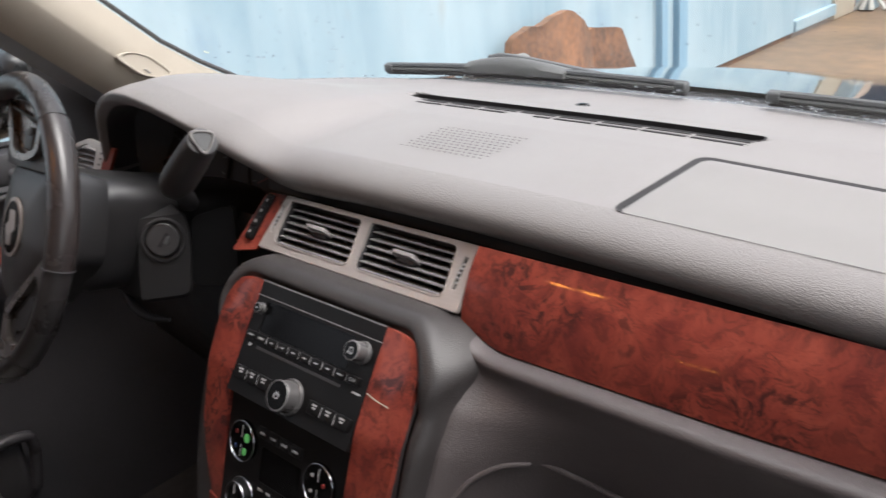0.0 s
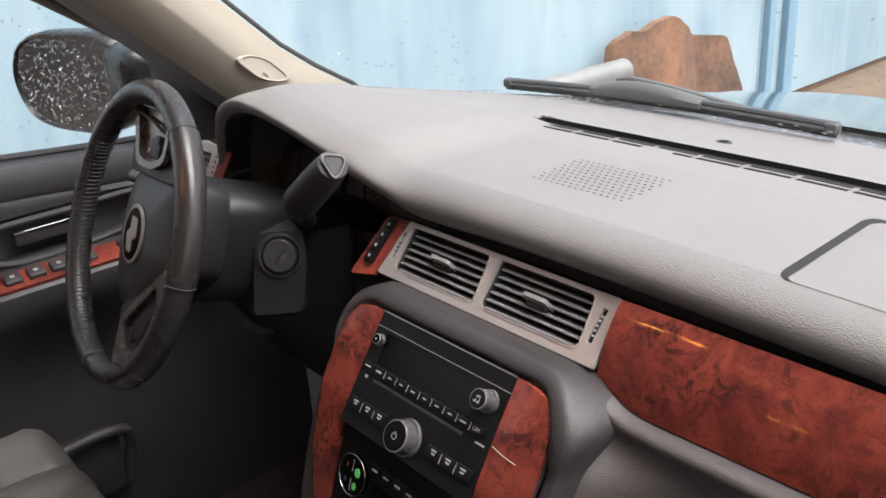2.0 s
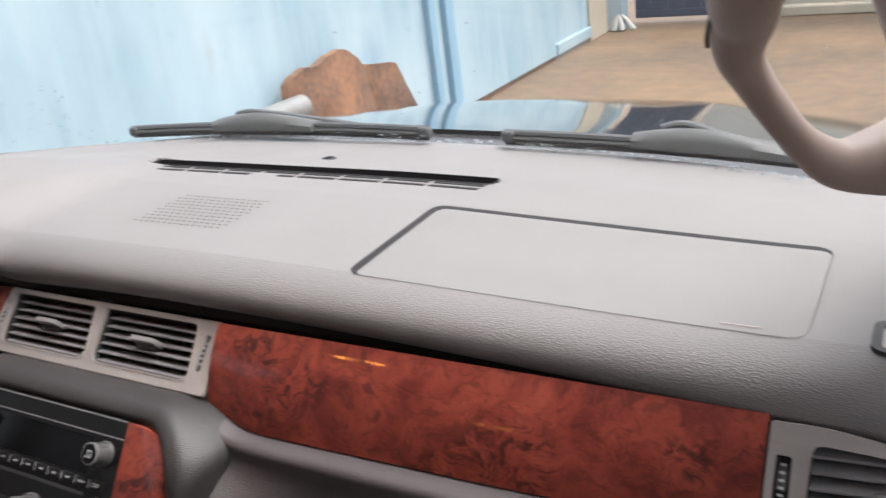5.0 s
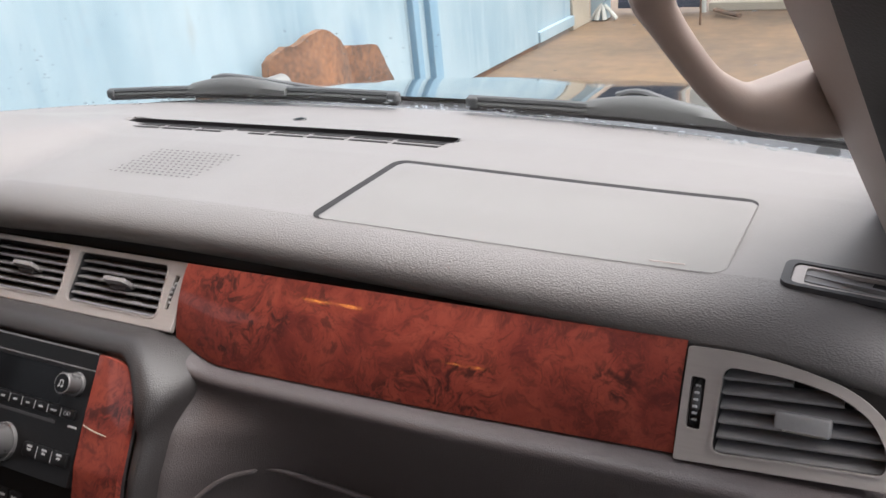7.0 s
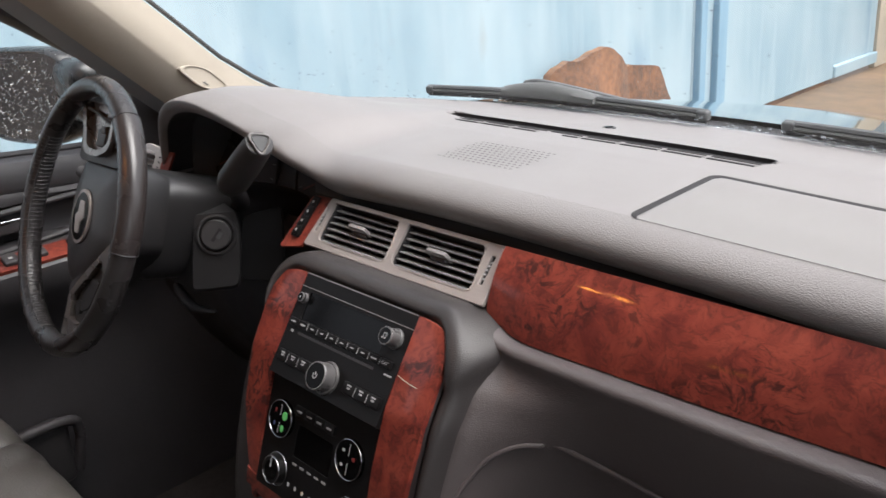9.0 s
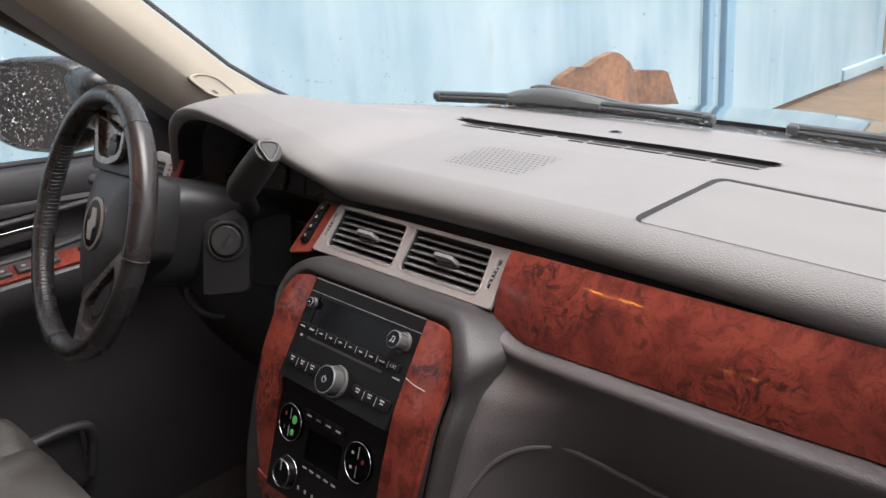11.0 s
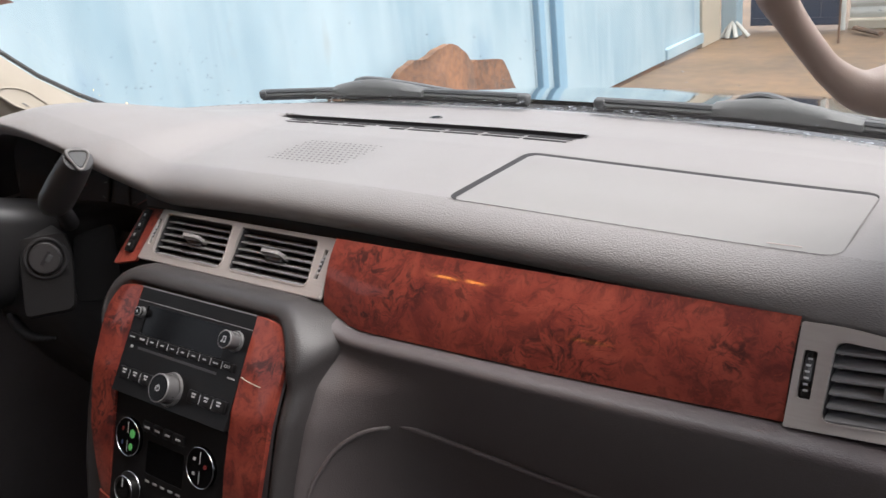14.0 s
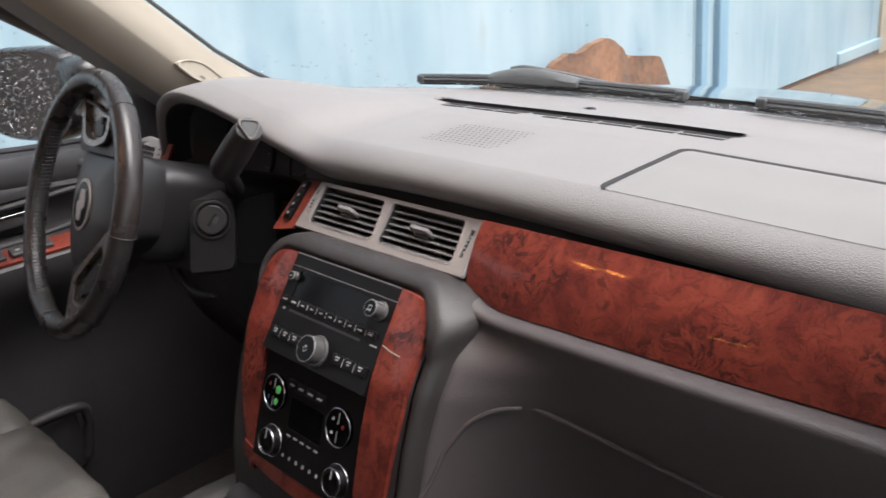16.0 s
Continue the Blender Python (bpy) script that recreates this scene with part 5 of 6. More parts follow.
def driver_switches(parent):
    """Wood corner beside the vents with a column of switches."""
    m = BEZ
    w = part("wood_corner", plate(rounded([(-0.202, -0.016), (-0.1615, -0.006), (-0.1545, 0.066), (-0.192, 0.064)], [0.006, 0.002, 0.002, 0.008], 3), 0.004, m, base=-0.001), WOOD, parent, "red burl wood corner", bevel=0.001)
    strip = part("switch_strip", plate(rounded([(-0.1885, 0.003), (-0.1735, 0.003), (-0.1720, 0.0625), (-0.1840, 0.0625)], 0.003, 3), 0.005, m, base=0.002), RADIO, w, "black strip of push switches", bevel=0.001)
    for k in range(4):
        u, v = -0.1803 + 0.0010 * k, 0.0115 + 0.0138 * k
        b = part("switch", box(u, v, 0.0072, 0.0112, 0.0120, 0.0024, m, round_=0.0008), RADIO, strip)
        part("marking", box(u, v, 0.0086, 0.0030, 0.0034, 0.0005, m), LETTER, b)


# ---- driver's side ----
WC = Vector((-0.396, -0.143, 1.202))
WM = frame_at(WC, (0, math.sin(radians(23)), math.cos(radians(23)))) @ Matrix.Rotation(radians(-3), 4, "Y")


def steering_wheel():
    t = thing("steering_wheel", "dark leather steering wheel with satin trimmed control pods", "steering wheel", WC)
    nz = WM.to_3x3() @ Vector((0, 0, 1))

    def on_rim(a, r, z):
        return WM @ Vector((0.001 + r * math.cos(a), 0.003 + r * math.sin(a) * 1.02, z))

    def rim(a0, a1, n, fat):
        return tube([on_rim(lerp(a0, a1, k / n), 0.166, 0) for k in range(n + 1)], fat, 18, flat=1.12, up=nz)
    a1, a2, a3 = radians(52), radians(-5), radians(262)
    part("rim_grip", rim(a1, a3, 80, 0.0138), WHEEL, t)
    part("rim_side", rim(a2, a1, 26, 0.0150), RIMSIDE, t, "smooth polished rim section")
    part("rim_grip", rim(a3 - 2 * math.pi, a2, 48, 0.0138), WHEEL, t)
    for a in (a1, a2, a3):
        p = [on_rim(a, 0.166 + 0.0150 * math.cos(q), 0.0166 * math.sin(q)) for q in (2 * math.pi * k / 24 for k in range(24))]
        part("seam", tube(p, 0.0009, 6, closed=True), BLACK, t)
    # laced leather along the inner edge, puckered into small ridges
    bm = bmesh.new()
    for k in range(54):
        a = lerp(radians(146), radians(258), k / 53)
        tube([on_rim(a + 0.012 * q, 0.166 - 0.0136 * math.cos(q), 0.0150 * math.sin(q)) for q in (-0.9, -0.5, -0.1, 0.3, 0.7, 1.1)], 0.0010, 6, bm=bm)
    part("lacing", bm, WHEEL, t, "puckered lacing on the inner rim", kind="stuff")
    part("lacing_seam", tube([on_rim(lerp(radians(146), radians(258), k / 40), 0.1535, 0.009) for k in range(41)], 0.0009, 6), BLACK, t)
    # domed hub pad
    out = rounded([(-0.050, -0.092), (0.004, -0.098), (0.090, -0.020), (0.086, 0.030), (0.070, 0.082), (-0.062, 0.080), (-0.080, 0.030), (-0.078, -0.040)], [0.02, 0.02, 0.012, 0.03, 0.014, 0.02, 0.03, 0.03], 6)
    rows = []
    for s, z in ((0.95, -0.085), (1.0, -0.060), (1.0, -0.034), (0.985, -0.027), (0.95, -0.0225), (0.85, -0.0185), (0.65, -0.0145), (0.4, -0.0120), (0.2, -0.0110), (0.02, -0.0108)):
        rows.append([WM @ Vector((x * s, y * s, z)) for x, y in out])
    part("hub_shell", sheet(rows[:4], close=True), PODBLACK, t, "black back of the hub")
    part("airbag_pad", sheet(rows[3:], close=True), HUB, t, "matt dark grey hub pad")
    e = part("emblem", plate(oval(-0.007, 0.002, 0.029, 0.036, 40), 0.0030, WM, base=-0.0115), NICKEL, t, "oval chrome emblem ring", bevel=0.0008)
    part("emblem_field", plate(oval(-0.007, 0.002, 0.0245, 0.0315, 40), 0.001, WM, base=-0.0087), GLOSS, e)
    shape = rounded([(-0.014, -0.020), (-0.002, -0.020), (-0.002, -0.005), (0.008, 0.001), (0.003, 0.023), (-0.012, 0.023), (-0.012, 0.008), (-0.021, 0.002)], 0.002, 2)
    part("emblem_shape", plate(shape, 0.0014, WM, base=-0.0080), NICKEL, e, "plain bright emblem shape")
    # spoke at the top: a satin cradle open towards the rim, with a rubber switch
    m = WM @ Matrix.Translation((0, 0, -0.006))
    s = part("spoke", plate(rounded([(-0.070, 0.072), (0.070, 0.076), (0.064, 0.150), (-0.078, 0.150)], 0.012, 5), 0.012, m, base=-0.022), BLACK, t, "black upper spoke", bevel=0.005)
    outer = rounded([(-0.070, 0.152), (-0.036, 0.0835), (0.010, 0.0820), (0.047, 0.0960), (0.047, 0.152)], [0.002, 0.014, 0.02, 0.014, 0.002], 6)
    inner = rounded([(-0.058, 0.1515), (-0.029, 0.0925), (0.010, 0.0905), (0.0385, 0.1020), (0.0395, 0.1515)], [0.001, 0.010, 0.016, 0.010, 0.001], 6)
    part("pod_frame", plate(outer, 0.009, m, holes=[inner], base=-0.010), DARKTRIM, s, "satin metal cradle", bevel=0.0018)
    part("pod_face", plate(inner, 0.003, m, base=-0.012), DARKTRIM, s, "brownish satin panel")
    part("button", box(0.014, 0.108, -0.0055, 0.030, 0.024, 0.008, m, round_=0.003), SHROUD, s, "grey rubber switch")
    part("button", box(0.020, 0.119, -0.0035, 0.014, 0.010, 0.008, m, round_=0.002), RUBBER, s)
    part("pod_lip", tube([m @ Vector((x, y, -0.0045)) for x, y in ((-0.052, 0.142), (-0.01, 0.137), (0.020, 0.130), (0.037, 0.128))], 0.0022, 8), BLACK, s)
    # lower spoke: a slanted satin frame round a dark switch field
    s = part("spoke", plate(rounded([(0.115, -0.015), (0.135, -0.06), (0.075, -0.150), (0.000, -0.156), (-0.020, -0.09)], 0.012, 5), 0.012, m, base=-0.022), BLACK, t, "black lower spoke", bevel=0.005)
    outer = rounded([(0.108, -0.011), (0.116, -0.045), (0.085, -0.108), (0.056, -0.142), (0.006, -0.154), (0.008, -0.096), (0.045, -0.062)], [0.003, 0.014, 0.02, 0.006, 0.004, 0.010, 0.02], 6)
    inner = rounded([(0.092, -0.034), (0.104, -0.055), (0.078, -0.108), (0.052, -0.130), (0.024, -0.128), (0.020, -0.098), (0.052, -0.070)], [0.006, 0.012, 0.018, 0.006, 0.005, 0.008, 0.016], 6)
    part("pod_frame", plate(outer, 0.009, m, holes=[inner], base=-0.010), DARKTRIM, s, "satin metal frame", bevel=0.0018)
    part("pod_face", plate(inner, 0.003, m, base=-0.012), BLACK, s)
    part("button", plate(rounded([(0.076, -0.062), (0.090, -0.066), (0.072, -0.102), (0.048, -0.112), (0.044, -0.094)], 0.006, 4), 0.006, m, base=-0.010), SHROUD, s, "grey rubber switch", bevel=0.0015)
    part("button", plate(rounded([(0.040, -0.100), (0.044, -0.116), (0.030, -0.120), (0.026, -0.102)], 0.004, 4), 0.005, m, base=-0.010), SHROUD, s, "grey rubber switch", bevel=0.0012)


def steering_column():
    t = thing("steering_column", "black plastic steering column shroud with ignition lock", "steering column", (-0.42, 0.05, 1.05))
    rows = []
    for y, zc, w, h in ((-0.100, 1.178, 0.040, 0.040), (-0.098, 1.176, 0.066, 0.062), (-0.085, 1.172, 0.074, 0.070), (-0.03, 1.163, 0.080, 0.075), (0.03, 1.145, 0.080, 0.070), (0.10, 1.12, 0.078, 0.07), (0.18, 1.09, 0.076, 0.07)):
        rows.append([Vector((-0.402 + w * (1 + 0.10 * math.sin(a)) * math.copysign(abs(math.cos(a)) ** 0.45, math.cos(a)), y, zc + h * math.copysign(abs(math.sin(a)) ** 0.45, math.sin(a)))) for a in (2 * math.pi * k / 40 for k in range(40))])
    part("shroud", sheet(rows, close=True), PODBLACK, t, "dark grey collar behind the wheel")
    # lower trim scoop
    part("scoop", tube(spline([(-0.450, 0.0, 1.048), (-0.443, 0.0, 1.034), (-0.430, 0.002, 1.022), (-0.408, 0.006, 1.014), (-0.38, 0.02, 1.012)], 6), lambda u: 0.003 + 0.0055 * math.sin(math.pi * min(1, 0.15 + u * 0.85)), 12), HUB, t, "curved lower trim")
    # boxy ignition pod, turned towards the cabin's middle
    nz = Vector((0.72, -0.60, 0.33)).normalized()
    ux = Vector((0, 0, 1)).cross(nz).normalized()
    uy = nz.cross(ux)
    o = Vector((-0.299, 0.0, 1.160))
    m = Matrix(((ux.x, uy.x, nz.x, o.x), (ux.y, uy.y, nz.y, o.y), (ux.z, uy.z, nz.z, o.z), (0, 0, 0, 1)))
    face = rounded([(-0.029, 0.027), (0.029, 0.027), (0.033, -0.006), (0.024, -0.078), (-0.040, -0.078), (-0.034, -0.01)], [0.006, 0.008, 0.02, 0.012, 0.008, 0.02], 5)
    rows = [[m @ Vector((x * s + dx, y * s + dy, z)) for x, y in face] for s, z, dx, dy in ((1.0, -0.16, -0.09, 0.04), (1.12, -0.075, -0.050, 0.030), (1.06, -0.035, -0.026, 0.017), (1.0, -0.004, 0, 0), (0.95, 0.0005, 0, 0), (0.5, 0.001, 0, 0), (0.02, 0.001, 0, 0))]
    part("ignition_housing", sheet(rows, close=True), PODBLACK, t, "black ignition pod with a worn edge")
    ring = [m @ Vector((0.0250 * math.cos(q), 0.0250 * math.sin(q) - 0.004, 0.0015)) for q in (2 * math.pi * i / 40 for i in range(40))]
    part("recess", tube(ring, 0.0030, 8, closed=True, up=nz), SLOTDARK, t, "dark ring round the lock")
    k = part("ignition_lock", cyl(m @ Vector((0, -0.004, 0)), m @ Vector((0, -0.004, 0.007)), 0.0218, 0.0205, 40), SHROUD, t, "round ignition lock", bevel=0.0015)
    part("face", plate(oval(0, -0.004, 0.0182, 0.0182, 36), 0.001, m, base=0.007), HUB, k, "grey lock face")
    slot = Matrix.Rotation(radians(-38), 4, "Z")
    part("key_slot", box(0, 0, 0.0084, 0.0042, 0.020, 0.0008, m @ Matrix.Translation((0.001, -0.004, 0)) @ slot), SLOTDARK, k)
    part("key_flap", box(0.004, 0.002, 0.0086, 0.006, 0.010, 0.0010, m @ Matrix.Translation((0.001, -0.004, 0)) @ slot, round_=0.0004), RUBBER, k)
    # low dark cover right of the pod
    part("side_cover", plate(rounded([(0.030, 0.020), (0.085, 0.030), (0.080, -0.075), (0.020, -0.068)], 0.012, 4), 0.02, m, base=-0.050), RADIO, t, "gloss black cover below the lever", bevel=0.004)


def gear_lever():
    t = thing("gear_lever", "dark column gear lever with a grey rimmed end", "gear lever", (-0.30, 0.05, 1.19))
    a, b = Vector((-0.229, -0.008, 1.238)), Vector((-0.140, -0.010, 1.305))
    part("stem", tube([(-0.37, 0.07, 1.17), (-0.30, 0.045, 1.19), tuple(a.lerp(b, 0.1))], 0.0115, 12), BLACK, t)
    part("grip", tube([a.lerp(b, u) for u in (-0.02, 0.0, 0.05, 0.15, 0.30, 0.5, 0.7, 0.85, 0.95, 0.99, 1.0)], lambda u: along([(0, 0.010), (0.1, 0.0160), (0.2, 0.0185), (0.3, 0.0212), (0.5, 0.0208), (0.7, 0.0190), (0.85, 0.0172), (0.95, 0.0160), (1.0, 0.0140)], u), 24, flat=0.92), HUB, t)
    d = (b - a).normalized()
    # the end face is cut at a slant, towards the cabin
    f = (d + 1.1 * Vector((0.78, -0.50, 0.25))).normalized()
    x = Vector((0, 0, 1)).cross(f).normalized()
    y = f.cross(x)
    o = b + f * 0.0085 - d * 0.003
    m = Matrix(((x.x, y.x, f.x, o.x), (x.y, y.y, f.y, o.y), (x.z, y.z, f.z, o.z), (0, 0, 0, 1))) @ Matrix.Rotation(radians(20), 4, "Z")
    tri = [(-q, p) for p, q in rounded([(-0.0190, 0.010), (0.0, -0.0185), (0.0190, 0.010)], 0.0125, 6)]
    part("end_block", plate([(p * 0.97, q * 0.97) for p, q in tri], 0.012, m, base=-0.012), HUB, t, bevel=0.003)
    part("end_ring", plate(tri, 0.004, m, holes=[[(p * 0.74, q * 0.74 - 0.0003) for p, q in tri]], base=-0.0012), LID, t, "light grey end ring", bevel=0.0012)
    part("end_cap", plate([(p * 0.70, q * 0.70) for p, q in tri], 0.002, m, base=-0.0005), RUBBER, t, bevel=0.0006)
    part("grip_button", box(-0.016, 0.0, -0.036, 0.010, 0.012, 0.020, m, round_=0.003), BLACK, t, "small side button")
    part("wiper_stalk", tube([(-0.50, -0.02, 1.19), (-0.60, -0.05, 1.21)], 0.009, 10), BLACK, t)


def instrument_cluster():
    t = thing("instrument_cluster", "black instrument cluster with round gauges under the hood", "instrument cluster", (-0.40, 0.19, 1.1))
    rows = []
    for x, y, z in spline(NOSE[:11], 4):
        rows.append([Vector((x, y + 0.055, z - 0.019)), Vector((lerp(-0.40, x, 0.97), 0.15, z - 0.026)), Vector((lerp(-0.40, x, 0.90), 0.205, min(z - 0.035, 1.275)))])
    part("cave", sheet(rows), SLATE, t, "slate grey inside of the hood")
    m = frame_at((-0.40, 0.20, 1.17), (0, 0.3, 0.95))
    part("face", plate(rect(-0.22, -0.10, 0.20, 0.075, 0.03), 0.004, m), SLOTDARK, t)
    for k, (u, v, r) in enumerate(((-0.10, 0.005, 0.062), (0.075, 0.005, 0.062), (-0.19, 0.0, 0.034), (0.17, 0.03, 0.030), (0.17, -0.045, 0.030))):
        g = part("gauge", plate(oval(u, v, r, r, 36), 0.003, m, base=0.004), SLOTDARK, t, "round gauge")
        ring = [m @ Vector((u + r * math.cos(q), v + r * math.sin(q), 0.008)) for q in (2 * math.pi * i / 36 for i in range(36))]
        part("ring", tube(ring, 0.0026, 6, closed=True, up=m.to_3x3() @ Vector((0, 0, 1))), SLOTDARK, g)
        for i in range(11):
            q = radians(225 - 27 * i)
            part("tick", box(0, 0, 0, r * 0.14, 0.0014, 0.0006, m @ Matrix.Translation((u + r * 0.82 * math.cos(q), v + r * 0.82 * math.sin(q), 0.0075)) @ Matrix.Rotation(q, 4, "Z")), DULLPRINT, g)
        q = radians(205)
        part("needle", box(0, 0, 0, r * 0.7, 0.0022, 0.001, m @ Matrix.Translation((u + r * 0.33 * math.cos(q), v + r * 0.33 * math.sin(q), 0.0085)) @ Matrix.Rotation(q, 4, "Z")), NEEDLE, g, "dull red needle")


def driver_vent():
    m = frame_at((0, 0.098, 1.150), (0, 0.3, 0.95))
    t = thing("driver_air_vent", "small louvred vent with satin bezel beside the driver's door", "air vent", (-0.68, 0.1, 1.14))
    out = rounded([(-0.775, -0.002), (-0.664, -0.004), (-0.640, 0.053), (-0.70, 0.058), (-0.745, 0.045)], 0.006, 3)
    hole = rounded([(-0.762, 0.008), (-0.684, 0.007), (-0.672, 0.044), (-0.71, 0.048), (-0.745, 0.036)], 0.006, 3)
    part("bezel", plate(out, 0.005, m, holes=[hole]), NICKEL, t, bevel=0.001)
    part("duct", plate(hole, 0.002, m, base=-0.02), BLACK, t)
    slat_block(t, -0.76, -0.675, 0.009, 0.046, m, 4, radians(110))
    part("wood_edge", plate(rounded([(-0.664, -0.004), (-0.635, -0.004), (-0.612, 0.052), (-0.640, 0.053)], 0.003, 2), 0.005, m), WOOD, t, "red burl wood edge", bevel=0.001)
    for k in range(4):
        part("mark", box(-0.664 + 0.003 * k, 0.012 + 0.009 * k, 0.0056, 0.005, 0.003, 0.0008, m), BLACK, t)


def driver_door():
    t = thing("driver_door", "dark driver's door with wood switch strip and chrome handle", "car door", (-0.85, -0.3, 0.45))
    belt = lambda y: along([(-1.1, 1.255), (-0.16, 1.209), (0.013, 1.193), (0.30, 1.175)], y)
    ys = [-1.05 + 0.05 * k for k in range(28)]
    rows = []
    for y in ys:
        b = belt(y)
        rows.append([(-0.875, y, b - 0.004), (-0.850, y, b + 0.001), (-0.832, y, b - 0.006), (-0.824, y, b - 0.025), (-0.826, y, b - 0.050), (-0.832, y, b - 0.058)])
    part("belt_top", sheet(rows), DOOR, t, "grained upper roll")
    # inner panel with a scooped handle recess and armrest
    rows = []
    for y in ys:
        b = belt(y)
        arm = smooth_step(-1.0, -0.5, y) * smooth_step(0.12, -0.02, y)
        rec = smooth_step(-0.32, -0.24, y) * smooth_step(0.07, 0.0, y)
        prof = [(-0.832, b - 0.058), (-0.828, b - 0.066), (-0.830, 1.125), (-0.833 - 0.022 * rec, 1.115), (-0.833 - 0.028 * rec, 1.085), (-0.832 - 0.024 * rec, 1.058),
                (-0.815 + 0.02 * arm, 1.045), (-0.795 + 0.03 * arm, 1.040), (-0.783 + 0.03 * arm, 1.028), (-0.785 + 0.03 * arm, 1.00), (-0.80 + 0.02 * arm, 0.96), (-0.828, 0.90), (-0.832, 0.78), (-0.830, 0.60), (-0.835, 0.40)]
        rows.append([(x, y, z) for x, z in prof])
    part("panel", sheet(rows), DOORLOW, t)
    part("recess_edge", tube(spline([(-0.824, -0.235, 1.118), (-0.823, -0.10, 1.118), (-0.823, 0.04, 1.120), (-0.824, 0.075, 1.10), (-0.826, 0.03, 1.066), (-0.822, -0.08, 1.054), (-0.82, -0.18, 1.055), (-0.822, -0.235, 1.075)], 5), 0.005, 8), DOOR, t, "raised rim of the handle recess")
    h = part("door_handle", box(-0.835, -0.11, 1.088, 0.018, 0.125, 0.022, round_=0.004), BLACK, t, "black pull handle with a chrome edge")
    part("chrome_edge", box(-0.826, -0.11, 1.100, 0.006, 0.125, 0.0045, round_=0.001), CHROME, h, "bright chrome edge")
    part("lock_rocker", box(-0.833, 0.03, 1.112, 0.010, 0.030, 0.018, round_=0.003), BLACK, t)
    m = Matrix(((0.97, 0, 0.25, -0.778), (0, 1, 0, 0), (-0.25, 0, 0.97, 1.0385), (0, 0, 0, 1)))
    w = part("switch_strip", plate(rounded([(-0.026, -0.225), (0.020, -0.235), (0.022, 0.03), (0.004, 0.055), (-0.026, 0.055)], 0.010, 4), 0.006, m), WOOD, t, "red burl wood switch strip", bevel=0.002)
    for y in (-0.20, -0.165, -0.13, -0.085, -0.02, 0.015):
        s = part("window_switch", box(-0.004, y, 0.008, 0.026, 0.026, 0.010, m, round_=0.003), BLACK, w, "black rocker switch")
        part("marking", box(-0.004, y, 0.0134, 0.006, 0.006, 0.0006, m), LETTER, s)
    # map pocket
    part("map_pocket", box(-0.815, -0.28, 0.655, 0.045, 0.36, 0.13, round_=0.018), BLACK, t, "black map pocket")
    part("map_pocket_lip", tube(spline([(-0.79, -0.46, 0.715), (-0.788, -0.25, 0.722), (-0.79, -0.11, 0.722), (-0.795, -0.085, 0.69), (-0.80, -0.10, 0.61)], 5), 0.010, 10), DOORLOW, t)
    # sail panel at the window's front corner and the frame along the pillar
    m = Matrix(((0, 0, 1, -0.842), (1, 0, 0, 0), (0, 1, 0, 0), (0, 0, 0, 1)))
    part("sail_panel", plate(rounded([(0.105, 1.175), (0.32, 1.165), (0.27, 1.225), (0.12, 1.355), (0.06, 1.41), (0.100, 1.345)], 0.01, 3), 0.016, m), BLACK, t, "matt black corner panel", bevel=0.003)
    a, b = Vector((-0.842, 0.10, 1.350)), Vector((-0.735, -0.62, 1.83))
    part("window_frame", tube([a.lerp(b, k / 10) for k in range(11)], 0.024, 10, flat=0.7), BLACK, t)
    part("belt_seal", tube([(-0.858, y, belt(y) + 0.004) for y in ys if y < 0.12], 0.006, 8), BLACK, t)
    g = part("window", sheet([[(-0.868 + 0.10 * u, y, lerp(belt(y) - 0.02, 1.80, u)) for y in (-1.0, -0.6, -0.3, 0.0, 0.13)] for u in (0, 0.35, 0.7, 1.0)]), GLASS, t, "clear side window with rain drops")
    g.visible_shadow = False
    rng = random.Random(12)
    bm = bmesh.new()
    for _ in range(150):
        y, z = rng.uniform(-0.30, 0.12), rng.uniform(1.21, 1.45)
        bmesh.ops.create_icosphere(bm, subdivisions=1, radius=rng.uniform(0.0008, 0.0024), matrix=Matrix.Translation((-0.868 + 0.10 * (z - 1.19) / 0.61 - 0.001, y, z)) @ Matrix.Diagonal((0.6, 1, 1.3, 1)))
    part("rain_drops", bm, WATER, g, kind="stuff")


